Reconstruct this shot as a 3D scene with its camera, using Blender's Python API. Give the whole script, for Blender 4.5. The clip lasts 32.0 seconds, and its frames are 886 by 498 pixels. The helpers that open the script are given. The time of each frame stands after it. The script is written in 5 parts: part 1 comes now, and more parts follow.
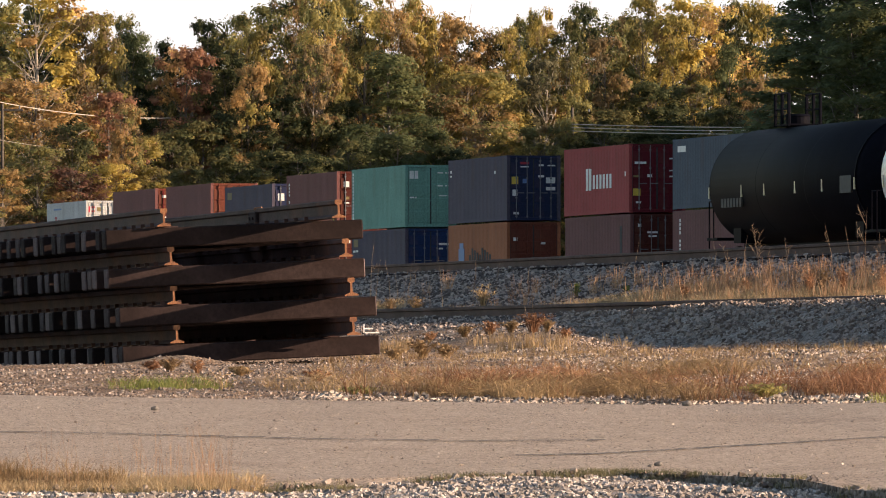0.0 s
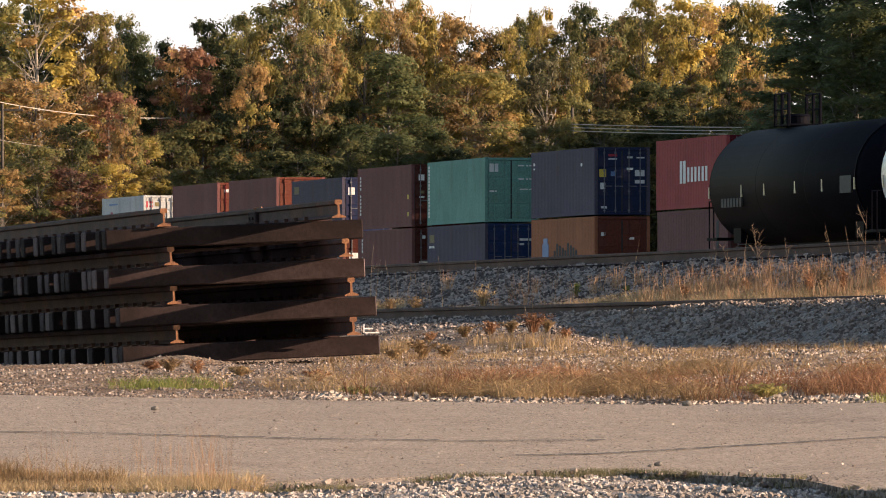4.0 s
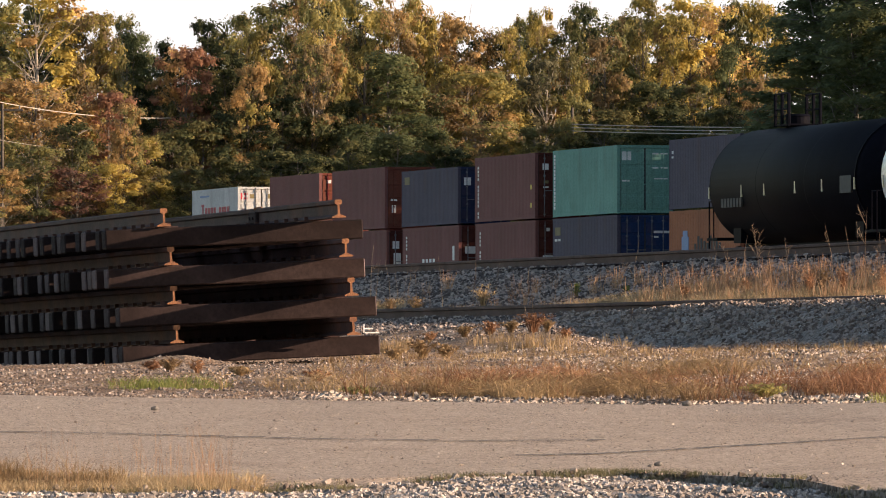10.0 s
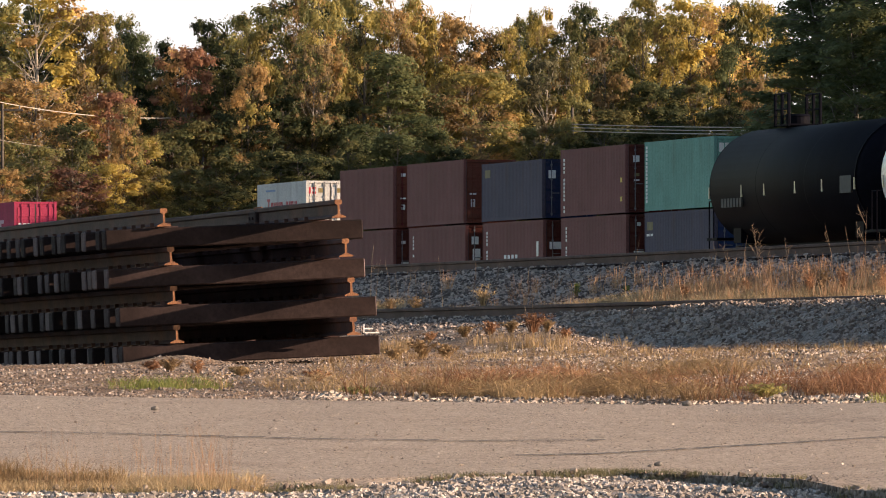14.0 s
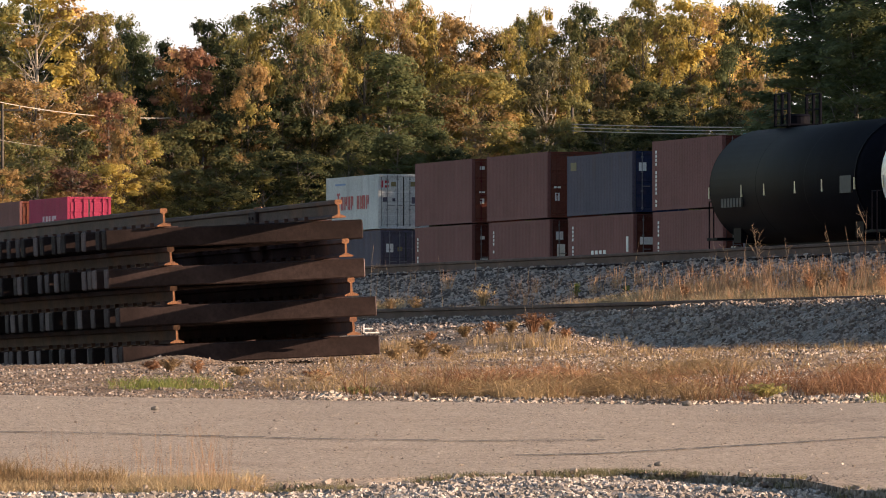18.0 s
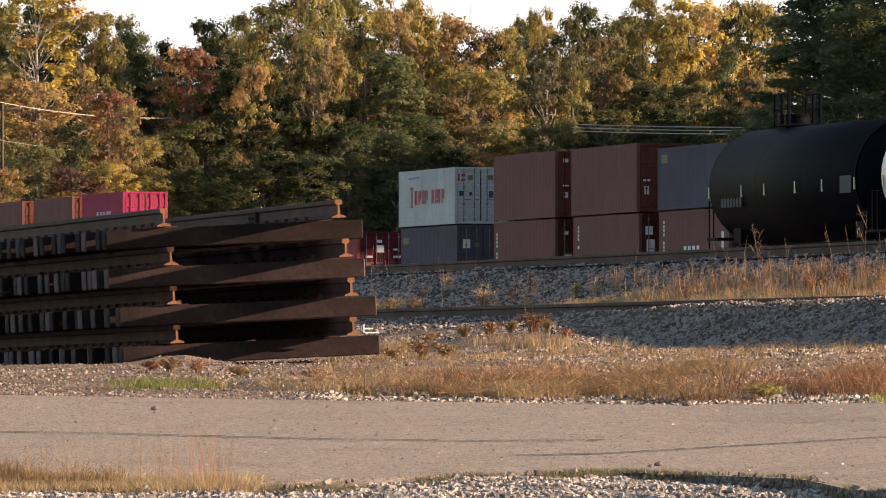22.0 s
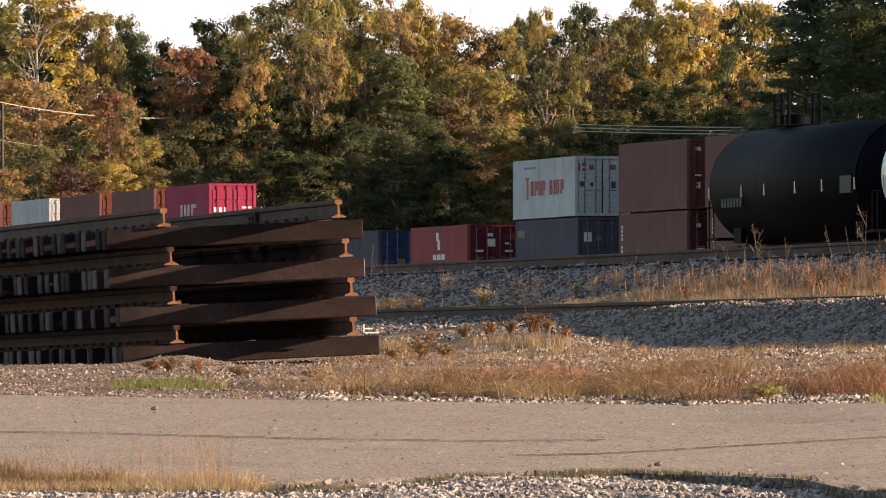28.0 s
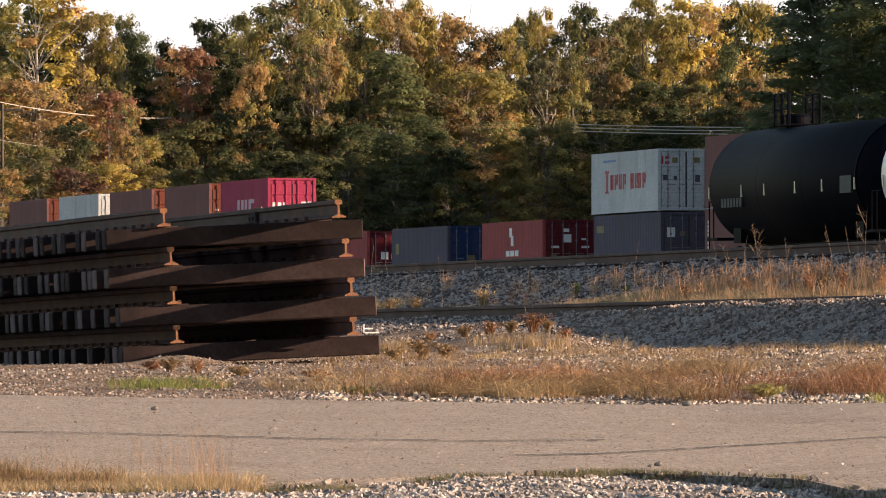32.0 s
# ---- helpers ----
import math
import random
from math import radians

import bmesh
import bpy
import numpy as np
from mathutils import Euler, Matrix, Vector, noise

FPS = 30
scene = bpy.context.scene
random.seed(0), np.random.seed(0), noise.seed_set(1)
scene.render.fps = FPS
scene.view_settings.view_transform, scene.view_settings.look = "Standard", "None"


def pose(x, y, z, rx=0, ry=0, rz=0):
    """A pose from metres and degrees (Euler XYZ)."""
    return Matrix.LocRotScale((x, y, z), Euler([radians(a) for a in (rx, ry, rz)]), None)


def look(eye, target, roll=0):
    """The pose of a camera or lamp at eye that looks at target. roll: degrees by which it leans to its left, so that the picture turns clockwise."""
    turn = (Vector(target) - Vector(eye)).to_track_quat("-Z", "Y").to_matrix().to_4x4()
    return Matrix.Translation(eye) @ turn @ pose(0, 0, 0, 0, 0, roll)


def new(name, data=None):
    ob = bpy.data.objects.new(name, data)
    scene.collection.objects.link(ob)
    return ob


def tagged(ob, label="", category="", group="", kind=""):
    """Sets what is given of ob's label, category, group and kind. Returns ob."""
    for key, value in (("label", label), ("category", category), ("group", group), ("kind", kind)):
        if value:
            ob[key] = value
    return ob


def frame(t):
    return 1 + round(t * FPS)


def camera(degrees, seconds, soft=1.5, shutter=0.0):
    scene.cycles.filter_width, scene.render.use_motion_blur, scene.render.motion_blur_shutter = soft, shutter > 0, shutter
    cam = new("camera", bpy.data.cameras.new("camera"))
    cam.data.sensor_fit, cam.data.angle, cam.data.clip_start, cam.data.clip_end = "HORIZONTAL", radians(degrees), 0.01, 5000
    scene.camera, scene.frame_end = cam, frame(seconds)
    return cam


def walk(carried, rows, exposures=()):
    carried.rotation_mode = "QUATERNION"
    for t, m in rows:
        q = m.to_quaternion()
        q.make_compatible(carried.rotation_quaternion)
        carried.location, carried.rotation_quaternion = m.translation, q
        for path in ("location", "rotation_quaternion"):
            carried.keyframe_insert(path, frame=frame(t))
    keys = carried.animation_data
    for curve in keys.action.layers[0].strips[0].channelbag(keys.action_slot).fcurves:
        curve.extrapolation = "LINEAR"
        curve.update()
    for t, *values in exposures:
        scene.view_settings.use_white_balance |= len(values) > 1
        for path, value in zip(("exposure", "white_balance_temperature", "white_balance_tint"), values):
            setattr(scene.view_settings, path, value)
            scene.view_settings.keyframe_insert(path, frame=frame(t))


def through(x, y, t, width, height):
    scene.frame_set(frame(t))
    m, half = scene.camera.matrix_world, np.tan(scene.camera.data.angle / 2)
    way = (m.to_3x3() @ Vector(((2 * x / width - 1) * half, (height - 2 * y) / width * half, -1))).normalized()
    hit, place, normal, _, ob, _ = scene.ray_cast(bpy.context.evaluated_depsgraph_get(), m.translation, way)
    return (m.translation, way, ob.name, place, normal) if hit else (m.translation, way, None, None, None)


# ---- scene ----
# The whole yard lies along parallel tracks. AX points along the tracks towards the camera, AN across them, away from it.
TURN = -77.762
AX, AN = Vector((0.21197, -0.97727, 0)), Vector((0.97727, 0.21197, 0))
EYE = 1.6

cam = camera(4.988, 32.0, soft=1.0)
STAND = look((0, 0, EYE), (0, 1000, EYE + 11.78))
walk(cam, [(0, STAND), (32.0, STAND)], exposures=[(0, 1.42, 6500, 15), (32.0, 1.42, 6500, 15)])

# ---- daylight: a low sun from beyond the picture's edge, and a clear sky ----
SUN_WAY = Vector((0.985 * math.cos(radians(11)), -0.174 * math.cos(radians(11)), math.sin(radians(11))))
world = bpy.data.worlds.new("sky")
scene.world = world
world.use_nodes = True
wn = world.node_tree.nodes
sky = wn.new("ShaderNodeTexSky")
sky.sky_type, sky.sun_disc = "NISHITA", False
sky.sun_elevation, sky.sun_rotation = radians(11), math.atan2(SUN_WAY.x, SUN_WAY.y)
sky.air_density, sky.dust_density = 1.0, 0.6
world.node_tree.links.new(sky.outputs[0], wn["Background"].inputs[0])
wn["Background"].inputs[1].default_value = 0.092
sun = new("sun", bpy.data.lights.new("sun", "SUN"))
sun.data.energy, sun.data.angle, sun.data.color = 5.0, radians(0.5), (1.0, 0.75, 0.52)
sun.matrix_world = look((0, 0, 60), Vector((0, 0, 60)) - SUN_WAY)


# ---- materials ----
def mat(name, colors, rough=0.7, metal=0.0, scale=4.0, fine=40.0, bump=0.1, depth=0.02, vary=0.0, island=0.0, stain=0.0,
        stain_color=(0.1, 0.05, 0.03), sheen=0.5):
    """A two-scale noise material in object space: colors are blended by broad noise, darkened by grain, stained by a third noise."""
    m = bpy.data.materials.new(name)
    m.use_nodes = True
    n, l = m.node_tree.nodes, m.node_tree.links
    b = n["Principled BSDF"]
    b.inputs["Roughness"].default_value, b.inputs["Metallic"].default_value = rough, metal
    b.inputs["Specular IOR Level"].default_value = sheen
    co = n.new("ShaderNodeTexCoord")
    broad = n.new("ShaderNodeTexNoise")
    broad.inputs["Scale"].default_value, broad.inputs["Detail"].default_value = scale, 5
    l.new(co.outputs["Object"], broad.inputs["Vector"])
    ramp = n.new("ShaderNodeValToRGB")
    while len(ramp.color_ramp.elements) < len(colors):
        ramp.color_ramp.elements.new(0.5)
    for i, c in enumerate(colors):
        e = ramp.color_ramp.elements[i]
        e.position, e.color = 0.3 + 0.4 * i / max(1, len(colors) - 1), (*c, 1)
    value = broad.outputs["Fac"]
    for amount, kind in ((vary, "object"), (island, "island")):
        if amount:
            src = n.new("ShaderNodeObjectInfo").outputs["Random"] if kind == "object" else n.new("ShaderNodeNewGeometry").outputs["Random Per Island"]
            ma = n.new("ShaderNodeMath")
            ma.operation = "MULTIPLY_ADD"
            l.new(src, ma.inputs[0])
            ma.inputs[1].default_value = amount
            l.new(value, ma.inputs[2])
            sub = n.new("ShaderNodeMath")
            sub.operation = "SUBTRACT"
            l.new(ma.outputs[0], sub.inputs[0])
            sub.inputs[1].default_value = amount / 2
            value = sub.outputs[0]
    l.new(value, ramp.inputs["Fac"])
    grain = n.new("ShaderNodeTexNoise")
    grain.inputs["Scale"].default_value, grain.inputs["Detail"].default_value = fine, 6
    l.new(co.outputs["Object"], grain.inputs["Vector"])
    mix = n.new("ShaderNodeMix")
    mix.data_type, mix.blend_type = "RGBA", "MULTIPLY"
    mix.inputs["Factor"].default_value = 0.55
    g2 = n.new("ShaderNodeValToRGB")
    g2.color_ramp.elements[0].position, g2.color_ramp.elements[0].color = 0.3, (0.45, 0.45, 0.45, 1)
    g2.color_ramp.elements[1].position, g2.color_ramp.elements[1].color = 0.65, (1.15, 1.15, 1.15, 1)
    l.new(grain.outputs["Fac"], g2.inputs["Fac"])
    l.new(ramp.outputs["Color"], mix.inputs["A"])
    l.new(g2.outputs["Color"], mix.inputs["B"])
    color = mix.outputs["Result"]
    if stain:
        st = n.new("ShaderNodeTexNoise")
        st.inputs["Scale"].default_value, st.inputs["Detail"].default_value = 1.3, 9
        mp = n.new("ShaderNodeMapping")
        mp.inputs["Scale"].default_value = (1.0, 1.0, 0.3)
        l.new(co.outputs["Object"], mp.inputs["Vector"])
        l.new(mp.outputs["Vector"], st.inputs["Vector"])
        sr = n.new("ShaderNodeMapRange")
        sr.inputs["From Min"].default_value, sr.inputs["From Max"].default_value = 0.52, 0.72
        sr.inputs["To Max"].default_value = stain
        l.new(st.outputs["Fac"], sr.inputs["Value"])
        mx = n.new("ShaderNodeMix")
        mx.data_type = "RGBA"
        l.new(sr.outputs["Result"], mx.inputs["Factor"])
        l.new(color, mx.inputs["A"])
        mx.inputs["B"].default_value = (*stain_color, 1)
        color = mx.outputs["Result"]
    l.new(color, b.inputs["Base Color"])
    if bump:
        bp = n.new("ShaderNodeBump")
        bp.inputs["Strength"].default_value, bp.inputs["Distance"].default_value = bump, depth
        l.new(grain.outputs["Fac"], bp.inputs["Height"])
        l.new(bp.outputs["Normal"], b.inputs["Normal"])
    return m


def gravel_mat(name, colors, cells, relief=0.9, contrast=1.0):
    """Ground of packed small stones: cell by cell colour and relief over broad earth tones."""
    m = mat(name, colors, 0.95, scale=0.6, fine=18.0, bump=0, sheen=0.2)
    n, l = m.node_tree.nodes, m.node_tree.links
    b = n["Principled BSDF"]
    co = n.new("ShaderNodeTexCoord")
    vo = n.new("ShaderNodeTexVoronoi")
    vo.inputs["Scale"].default_value = cells
    l.new(co.outputs["Object"], vo.inputs["Vector"])
    sep = n.new("ShaderNodeSeparateColor")
    l.new(vo.outputs["Color"], sep.inputs["Color"])
    rp = n.new("ShaderNodeValToRGB")
    rp.color_ramp.elements[0].position, rp.color_ramp.elements[0].color = 0.2, (0.55, 0.53, 0.5, 1)
    rp.color_ramp.elements[1].position, rp.color_ramp.elements[1].color = 0.95, (1.7, 1.65, 1.6, 1)
    l.new(sep.outputs["Red"], rp.inputs["Fac"])
    mx = n.new("ShaderNodeMix")
    mx.data_type, mx.blend_type = "RGBA", "MULTIPLY"
    mx.inputs["Factor"].default_value = contrast
    l.new(b.inputs["Base Color"].links[0].from_socket, mx.inputs["A"])
    l.new(rp.outputs["Color"], mx.inputs["B"])
    l.new(mx.outputs["Result"], b.inputs["Base Color"])
    bp = n.new("ShaderNodeBump")
    bp.inputs["Strength"].default_value, bp.inputs["Distance"].default_value, bp.invert = relief, 0.03, True
    l.new(vo.outputs["Distance"], bp.inputs["Height"])
    l.new(bp.outputs["Normal"], b.inputs["Normal"])
    return m


def leaf_mat(name, colors, through=0.35):
    """Leaves: a diffuse and translucent blend, varied leaf by leaf and over the crown."""
    m = mat(name, colors, 0.6, scale=0.7, fine=2.2, bump=0, vary=0.3, island=0.16, sheen=0.12)
    n, l = m.node_tree.nodes, m.node_tree.links
    b = n["Principled BSDF"]
    t = n.new("ShaderNodeBsdfTranslucent")
    src = b.inputs["Base Color"].links[0].from_socket
    l.new(src, t.inputs["Color"])
    ms = n.new("ShaderNodeMixShader")
    ms.inputs[0].default_value = through
    l.new(b.outputs[0], ms.inputs[1])
    l.new(t.outputs[0], ms.inputs[2])
    l.new(ms.outputs[0], n["Material Output"].inputs["Surface"])
    return m


def paint(name, c, stain=0.22, rough=0.7):
    d = tuple(v * 0.78 for v in c)
    return mat(name, [d, c], rough, scale=0.6, fine=14.0, bump=0.05, depth=0.01, stain=stain, stain_color=(0.09, 0.05, 0.035), sheen=0.06)


M = dict(
    asphalt=gravel_mat("asphalt", [(0.315, 0.245, 0.187), (0.39, 0.31, 0.238), (0.35, 0.277, 0.212)], 70.0, 0.2, 0.7),
    earth=gravel_mat("earth", [(0.15, 0.095, 0.06), (0.24, 0.165, 0.11), (0.35, 0.27, 0.20)], 34.0),
    ballast=gravel_mat("ballast_bed", [(0.12, 0.098, 0.085), (0.21, 0.18, 0.158), (0.34, 0.30, 0.265)], 30.0),
    stone=mat("stone", [(0.11, 0.078, 0.06), (0.185, 0.14, 0.112), (0.33, 0.265, 0.22)], 0.85, scale=3.0, fine=30.0, bump=0.3, island=0.9),
    pale_stone=mat("pale_stone", [(0.18, 0.15, 0.125), (0.28, 0.235, 0.20), (0.45, 0.39, 0.345)], 0.85, scale=3.0, fine=30.0, bump=0.3, island=0.9),
    mixed_stone=mat("mixed_stone", [(0.13, 0.095, 0.073), (0.255, 0.20, 0.158), (0.49, 0.405, 0.33)], 0.85, scale=3.0, fine=30.0, bump=0.3, island=0.9),
    dark_stone=mat("dark_stone", [(0.058, 0.044, 0.039), (0.112, 0.088, 0.078), (0.33, 0.27, 0.23)], 0.85, scale=3.0, fine=30.0, bump=0.3, island=0.8),
    chipping=mat("chipping", [(0.14, 0.11, 0.083), (0.30, 0.238, 0.18), (0.41, 0.335, 0.26)], 0.9, scale=3.0, fine=30.0, bump=0.2, island=1.0),
    crack=mat("crack", [(0.03, 0.028, 0.025), (0.06, 0.055, 0.05)], 0.95),
    steel=mat("rail_steel", [(0.045, 0.027, 0.026), (0.085, 0.051, 0.046)], 0.7, 0.0, sheen=0.1, scale=2.0, fine=25.0, bump=0.2, stain=0.5, stain_color=(0.16, 0.06, 0.025)),
    rust=mat("rust", [(0.15, 0.058, 0.024), (0.27, 0.11, 0.042)], 0.75, 0.1, scale=9.0, fine=60.0, bump=0.3),
    worn_steel=mat("worn_rail_steel", [(0.066, 0.042, 0.037), (0.115, 0.074, 0.064)], 0.7, 0.0, sheen=0.06, scale=2.0, fine=25.0, bump=0.15),
    tie=mat("tie_wood", sheen=0.1, colors= [(0.013, 0.0083, 0.008), (0.025, 0.0162, 0.0155), (0.041, 0.028, 0.027)], rough=0.85, scale=1.5, fine=30.0, bump=0.12, vary=0.3),
    tie_end=mat("tie_end_wood", sheen=0.1, colors= [(0.018, 0.012, 0.0125), (0.06, 0.045, 0.045), (0.115, 0.087, 0.087)], rough=0.85, scale=4.0, fine=45.0, bump=0.5, vary=0.9),
    black=mat("black_paint", [(0.0028, 0.0029, 0.0052), (0.005, 0.0052, 0.009)], 0.6, sheen=0.02, scale=0.5, fine=9.0, bump=0.05, stain=0.25, stain_color=(0.009, 0.0085, 0.01)),
    white_tank=mat("white_tank_paint", [(0.62, 0.62, 0.64), (0.75, 0.75, 0.76)], 0.3, scale=0.5, fine=9.0, bump=0.03, stain=0.4),
    white=mat("white_mark", [(0.62, 0.61, 0.58), (0.75, 0.74, 0.72)], 0.6, scale=3.0, bump=0),
    dim_mark=mat("dirty_grey_mark", [(0.014, 0.014, 0.015), (0.032, 0.032, 0.031)], 0.7, scale=6.0, bump=0),
    grey=mat("galvanized", [(0.13, 0.13, 0.14), (0.22, 0.22, 0.23)], 0.5, 0.4, scale=5.0, bump=0.05),
    yellow=mat("yellow_mark", [(0.55, 0.38, 0.04), (0.65, 0.46, 0.06)], 0.6, scale=3.0, bump=0),
    dull_yellow=mat("faded_yellow_mark", [(0.13, 0.10, 0.04), (0.22, 0.165, 0.06)], 0.7, scale=3.0, bump=0),
    red=mat("red_mark", [(0.34, 0.016, 0.032), (0.40, 0.022, 0.04)], 0.6, scale=3.0, bump=0),
    pink_mark=mat("faded_pink_mark", [(0.38, 0.22, 0.29), (0.48, 0.31, 0.38)], 0.6, scale=3.0, bump=0),
    blue=mat("blue_mark", [(0.10, 0.18, 0.36), (0.13, 0.22, 0.42)], 0.6, scale=3.0, bump=0),
    gasket=mat("door_gasket", [(0.02, 0.02, 0.02), (0.035, 0.035, 0.035)], 0.8),
    reflective=mat("reflective_strip", [(0.42, 0.38, 0.26), (0.60, 0.55, 0.38)], 0.35, scale=3.0, bump=0),
    bark=mat("bark", [(0.07, 0.055, 0.045), (0.14, 0.12, 0.10), (0.22, 0.20, 0.18)], 0.95, scale=1.2, fine=14.0, bump=0.6, depth=0.05),
    pale_bark=mat("pale_bark", [(0.20, 0.165, 0.13), (0.34, 0.29, 0.24), (0.46, 0.41, 0.35)], 0.9, scale=1.2, fine=14.0, bump=0.5, depth=0.05),
    pole=mat("pole_wood", [(0.05, 0.04, 0.032), (0.085, 0.07, 0.055)], 0.9, scale=2.0, fine=20.0, bump=0.3),
    wire=mat("wire", [(0.38, 0.34, 0.28), (0.48, 0.43, 0.36)], 0.5, 0.0, bump=0),
)
LEAF = dict(
    gold=leaf_mat("gold_leaves", [(0.189, 0.164, 0.064), (0.416, 0.334, 0.097), (0.630, 0.491, 0.141)], 0.6),
    orange=leaf_mat("orange_leaves", [(0.189, 0.149, 0.084), (0.364, 0.249, 0.117), (0.539, 0.353, 0.145)], 0.6),
    russet=leaf_mat("russet_leaves", [(0.130, 0.086, 0.066), (0.248, 0.125, 0.088), (0.346, 0.190, 0.110)], 0.6),
    olive=leaf_mat("olive_leaves", [(0.117, 0.129, 0.061), (0.254, 0.237, 0.095), (0.440, 0.359, 0.118)], 0.6),
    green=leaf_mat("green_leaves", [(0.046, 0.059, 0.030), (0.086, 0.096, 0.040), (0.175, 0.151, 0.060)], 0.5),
    pine=leaf_mat("pine_needles", [(0.065, 0.082, 0.042), (0.12, 0.14, 0.062), (0.18, 0.19, 0.08)], 0.55),
    grey=leaf_mat("grey_green_leaves", [(0.09, 0.085, 0.05), (0.17, 0.155, 0.085), (0.27, 0.23, 0.12)], 0.5),
    grass=leaf_mat("dry_grass", [(0.189, 0.119, 0.064), (0.328, 0.224, 0.117), (0.467, 0.348, 0.199)], 0.35),
    red_grass=leaf_mat("rust_grass", [(0.194, 0.098, 0.055), (0.308, 0.161, 0.088), (0.420, 0.254, 0.143)], 0.35),
    fresh=leaf_mat("green_grass", [(0.11, 0.13, 0.04), (0.20, 0.21, 0.06), (0.30, 0.29, 0.10)], 0.35),
    stalk=leaf_mat("weed_stalks", [(0.16, 0.105, 0.07), (0.27, 0.195, 0.135)], 0.1),
)


# ---- mesh helpers ----
def box(bm, x0, x1, y0, y1, z0, z1, bevel=0.0):
    r = bmesh.ops.create_cube(bm, size=1, matrix=Matrix.Translation(((x0 + x1) / 2, (y0 + y1) / 2, (z0 + z1) / 2)) @ Matrix.Diagonal((x1 - x0, y1 - y0, z1 - z0, 1)))
    if bevel:
        es = {e for v in r["verts"] for e in v.link_edges}
        bmesh.ops.bevel(bm, geom=list(es), offset=bevel, segments=1, affect="EDGES")


def rod(bm, p, q, r0, r1=None, sides=8):
    p, q = Vector(p), Vector(q)
    m = Matrix.Translation((p + q) / 2) @ (q - p).to_track_quat("Z", "Y").to_matrix().to_4x4()
    bmesh.ops.create_cone(bm, cap_ends=True, segments=sides, radius1=r0, radius2=r0 if r1 is None else r1, depth=(q - p).length, matrix=m)


def part(name, bm, material, parent=None, label="", smooth=False):
    """Links a bmesh as one mesh object, under its parent if there is one."""
    me = bpy.data.meshes.new(name)
    bm.to_mesh(me)
    bm.free()
    for m in material if isinstance(material, (list, tuple)) else [material]:
        me.materials.append(m)
    if smooth:
        me.polygons.foreach_set("use_smooth", [True] * len(me.polygons))
    ob = new(name, me)
    ob.parent = parent
    return tagged(ob, label)


def boxes(name, rows, material, parent, label=""):
    bm = bmesh.new()
    for r in rows:
        box(bm, *r)
    return part(name, bm, material, parent, label)


def mesh_of(name, verts, faces, material):
    me = bpy.data.meshes.new(name)
    me.from_pydata(verts, [], faces)
    me.materials.append(material)
    return me


def on_track(a, p, z):
    """World place of a point a metres along the tracks, p across them, z over the camera's own ground."""
    v = AX * a + AN * p
    return Vector((v.x, v.y, z))


def track_pose(a, p, z, rx=0, ry=0):
    v = on_track(a, p, z)
    return pose(v.x, v.y, v.z) @ pose(0, 0, 0, 0, 0, TURN) @ pose(0, 0, 0, rx, ry, 0)


def steps(table, v):
    if v <= table[0][0]:
        return table[0][1]
    for (a, za), (b, zb) in zip(table, table[1:]):
        if v <= b:
            return za + (zb - za) * (v - a) / (b - a)
    return table[-1][1]


# ---- the lie of the land: heights over the camera's ground ----
FORE = [(0, 0.0), (40, 0.42), (60, 0.70), (63.6, 0.78), (64.6, 0.80), (65.3, 0.855), (67.5, 0.89), (84, 1.343), (90, 1.53), (96, 1.62)]
ACROSS = [(19, 0.0), (28.0, 0.22), (29.3, 0.67), (31.2, 0.70), (33.0, 0.97), (34.6, 1.32), (35.6, 1.58), (38.2, 1.62), (39.6, 1.2), (60, 2.2), (71.5, 2.55),
          (75, 2.55), (96, 3.0), (98, 3.25), (101.5, 3.25), (110, 3.2), (150, 3.6), (300, 4.0)]


def land(x, y):
    p = x * AN.x + y * AN.y
    z = steps(FORE, y) + steps(ACROSS, p)
    if 23.5 < p < 29.2 and x < 2.2:
        # a gentle apron instead of the steep shoulder
        z += max(0.0, steps([(23.5, 0.05), (29.2, 0.63)], p) - steps(ACROSS, p)) * min(1.0, (2.2 - x) / 0.9)
    soft = 1.0 if 60 < y else 0.3
    if 28.3 < p < 29.8 and x > 1.4:
        z += (0.02 * min(1.0, (x - 1.4) / 0.8) + 0.07 * max(0.0, min(1.0, (x - 2.3) / 0.7))) * min(1.0, (p - 28.3) / 0.75) * min(1.0, (29.8 - p) / 0.12)
    # earth heaped against the foot of the track panels
    z += 0.11 * math.exp(-((x + 2.55) / 0.55) ** 2 - ((y - 98.7) / 0.8) ** 2)
    if 60 < y < 68.5:
        # a mound just out of view, added to shade the near right corner
        z += 0.9 * max(0.0, 1 - ((x - 5.4) / 2.0) ** 2 - ((y - 63.1) / 1.4) ** 2)
        # the gravel lies a little lower than the asphalt beside it
        z -= steps([(1.0, 0.0), (1.5, 0.03), (2.2, 0.045)], x) * max(0.0, min(1.0, (road_near(x) + 0.9 - y) / 0.4))
    return z + soft * 0.035 * noise.noise((x * 0.9, y * 0.9, 0)) + soft * 0.02 * noise.noise((x * 3.1, y * 3.1, 4))


def grid_cells():
    """Rows of the ground sheet: fine where the view passes, coarse to the horizon."""
    xs = [-3000, -800, -200, -80, -40] + [i * 1.5 for i in range(-20, 21)] + [40, 80, 200, 800, 3000]
    xs = sorted(set(xs) | {i * 0.25 for i in range(-36, 41)})
    ys = [-3000, -600, -100, 0, 20, 40] + [50 + i * 0.4 for i in range(150)] + [110 + i * 1.0 for i in range(80)] + [190 + 4 * i for i in range(60)] + [450, 520, 600, 700, 1000, 3500]
    return xs, ys


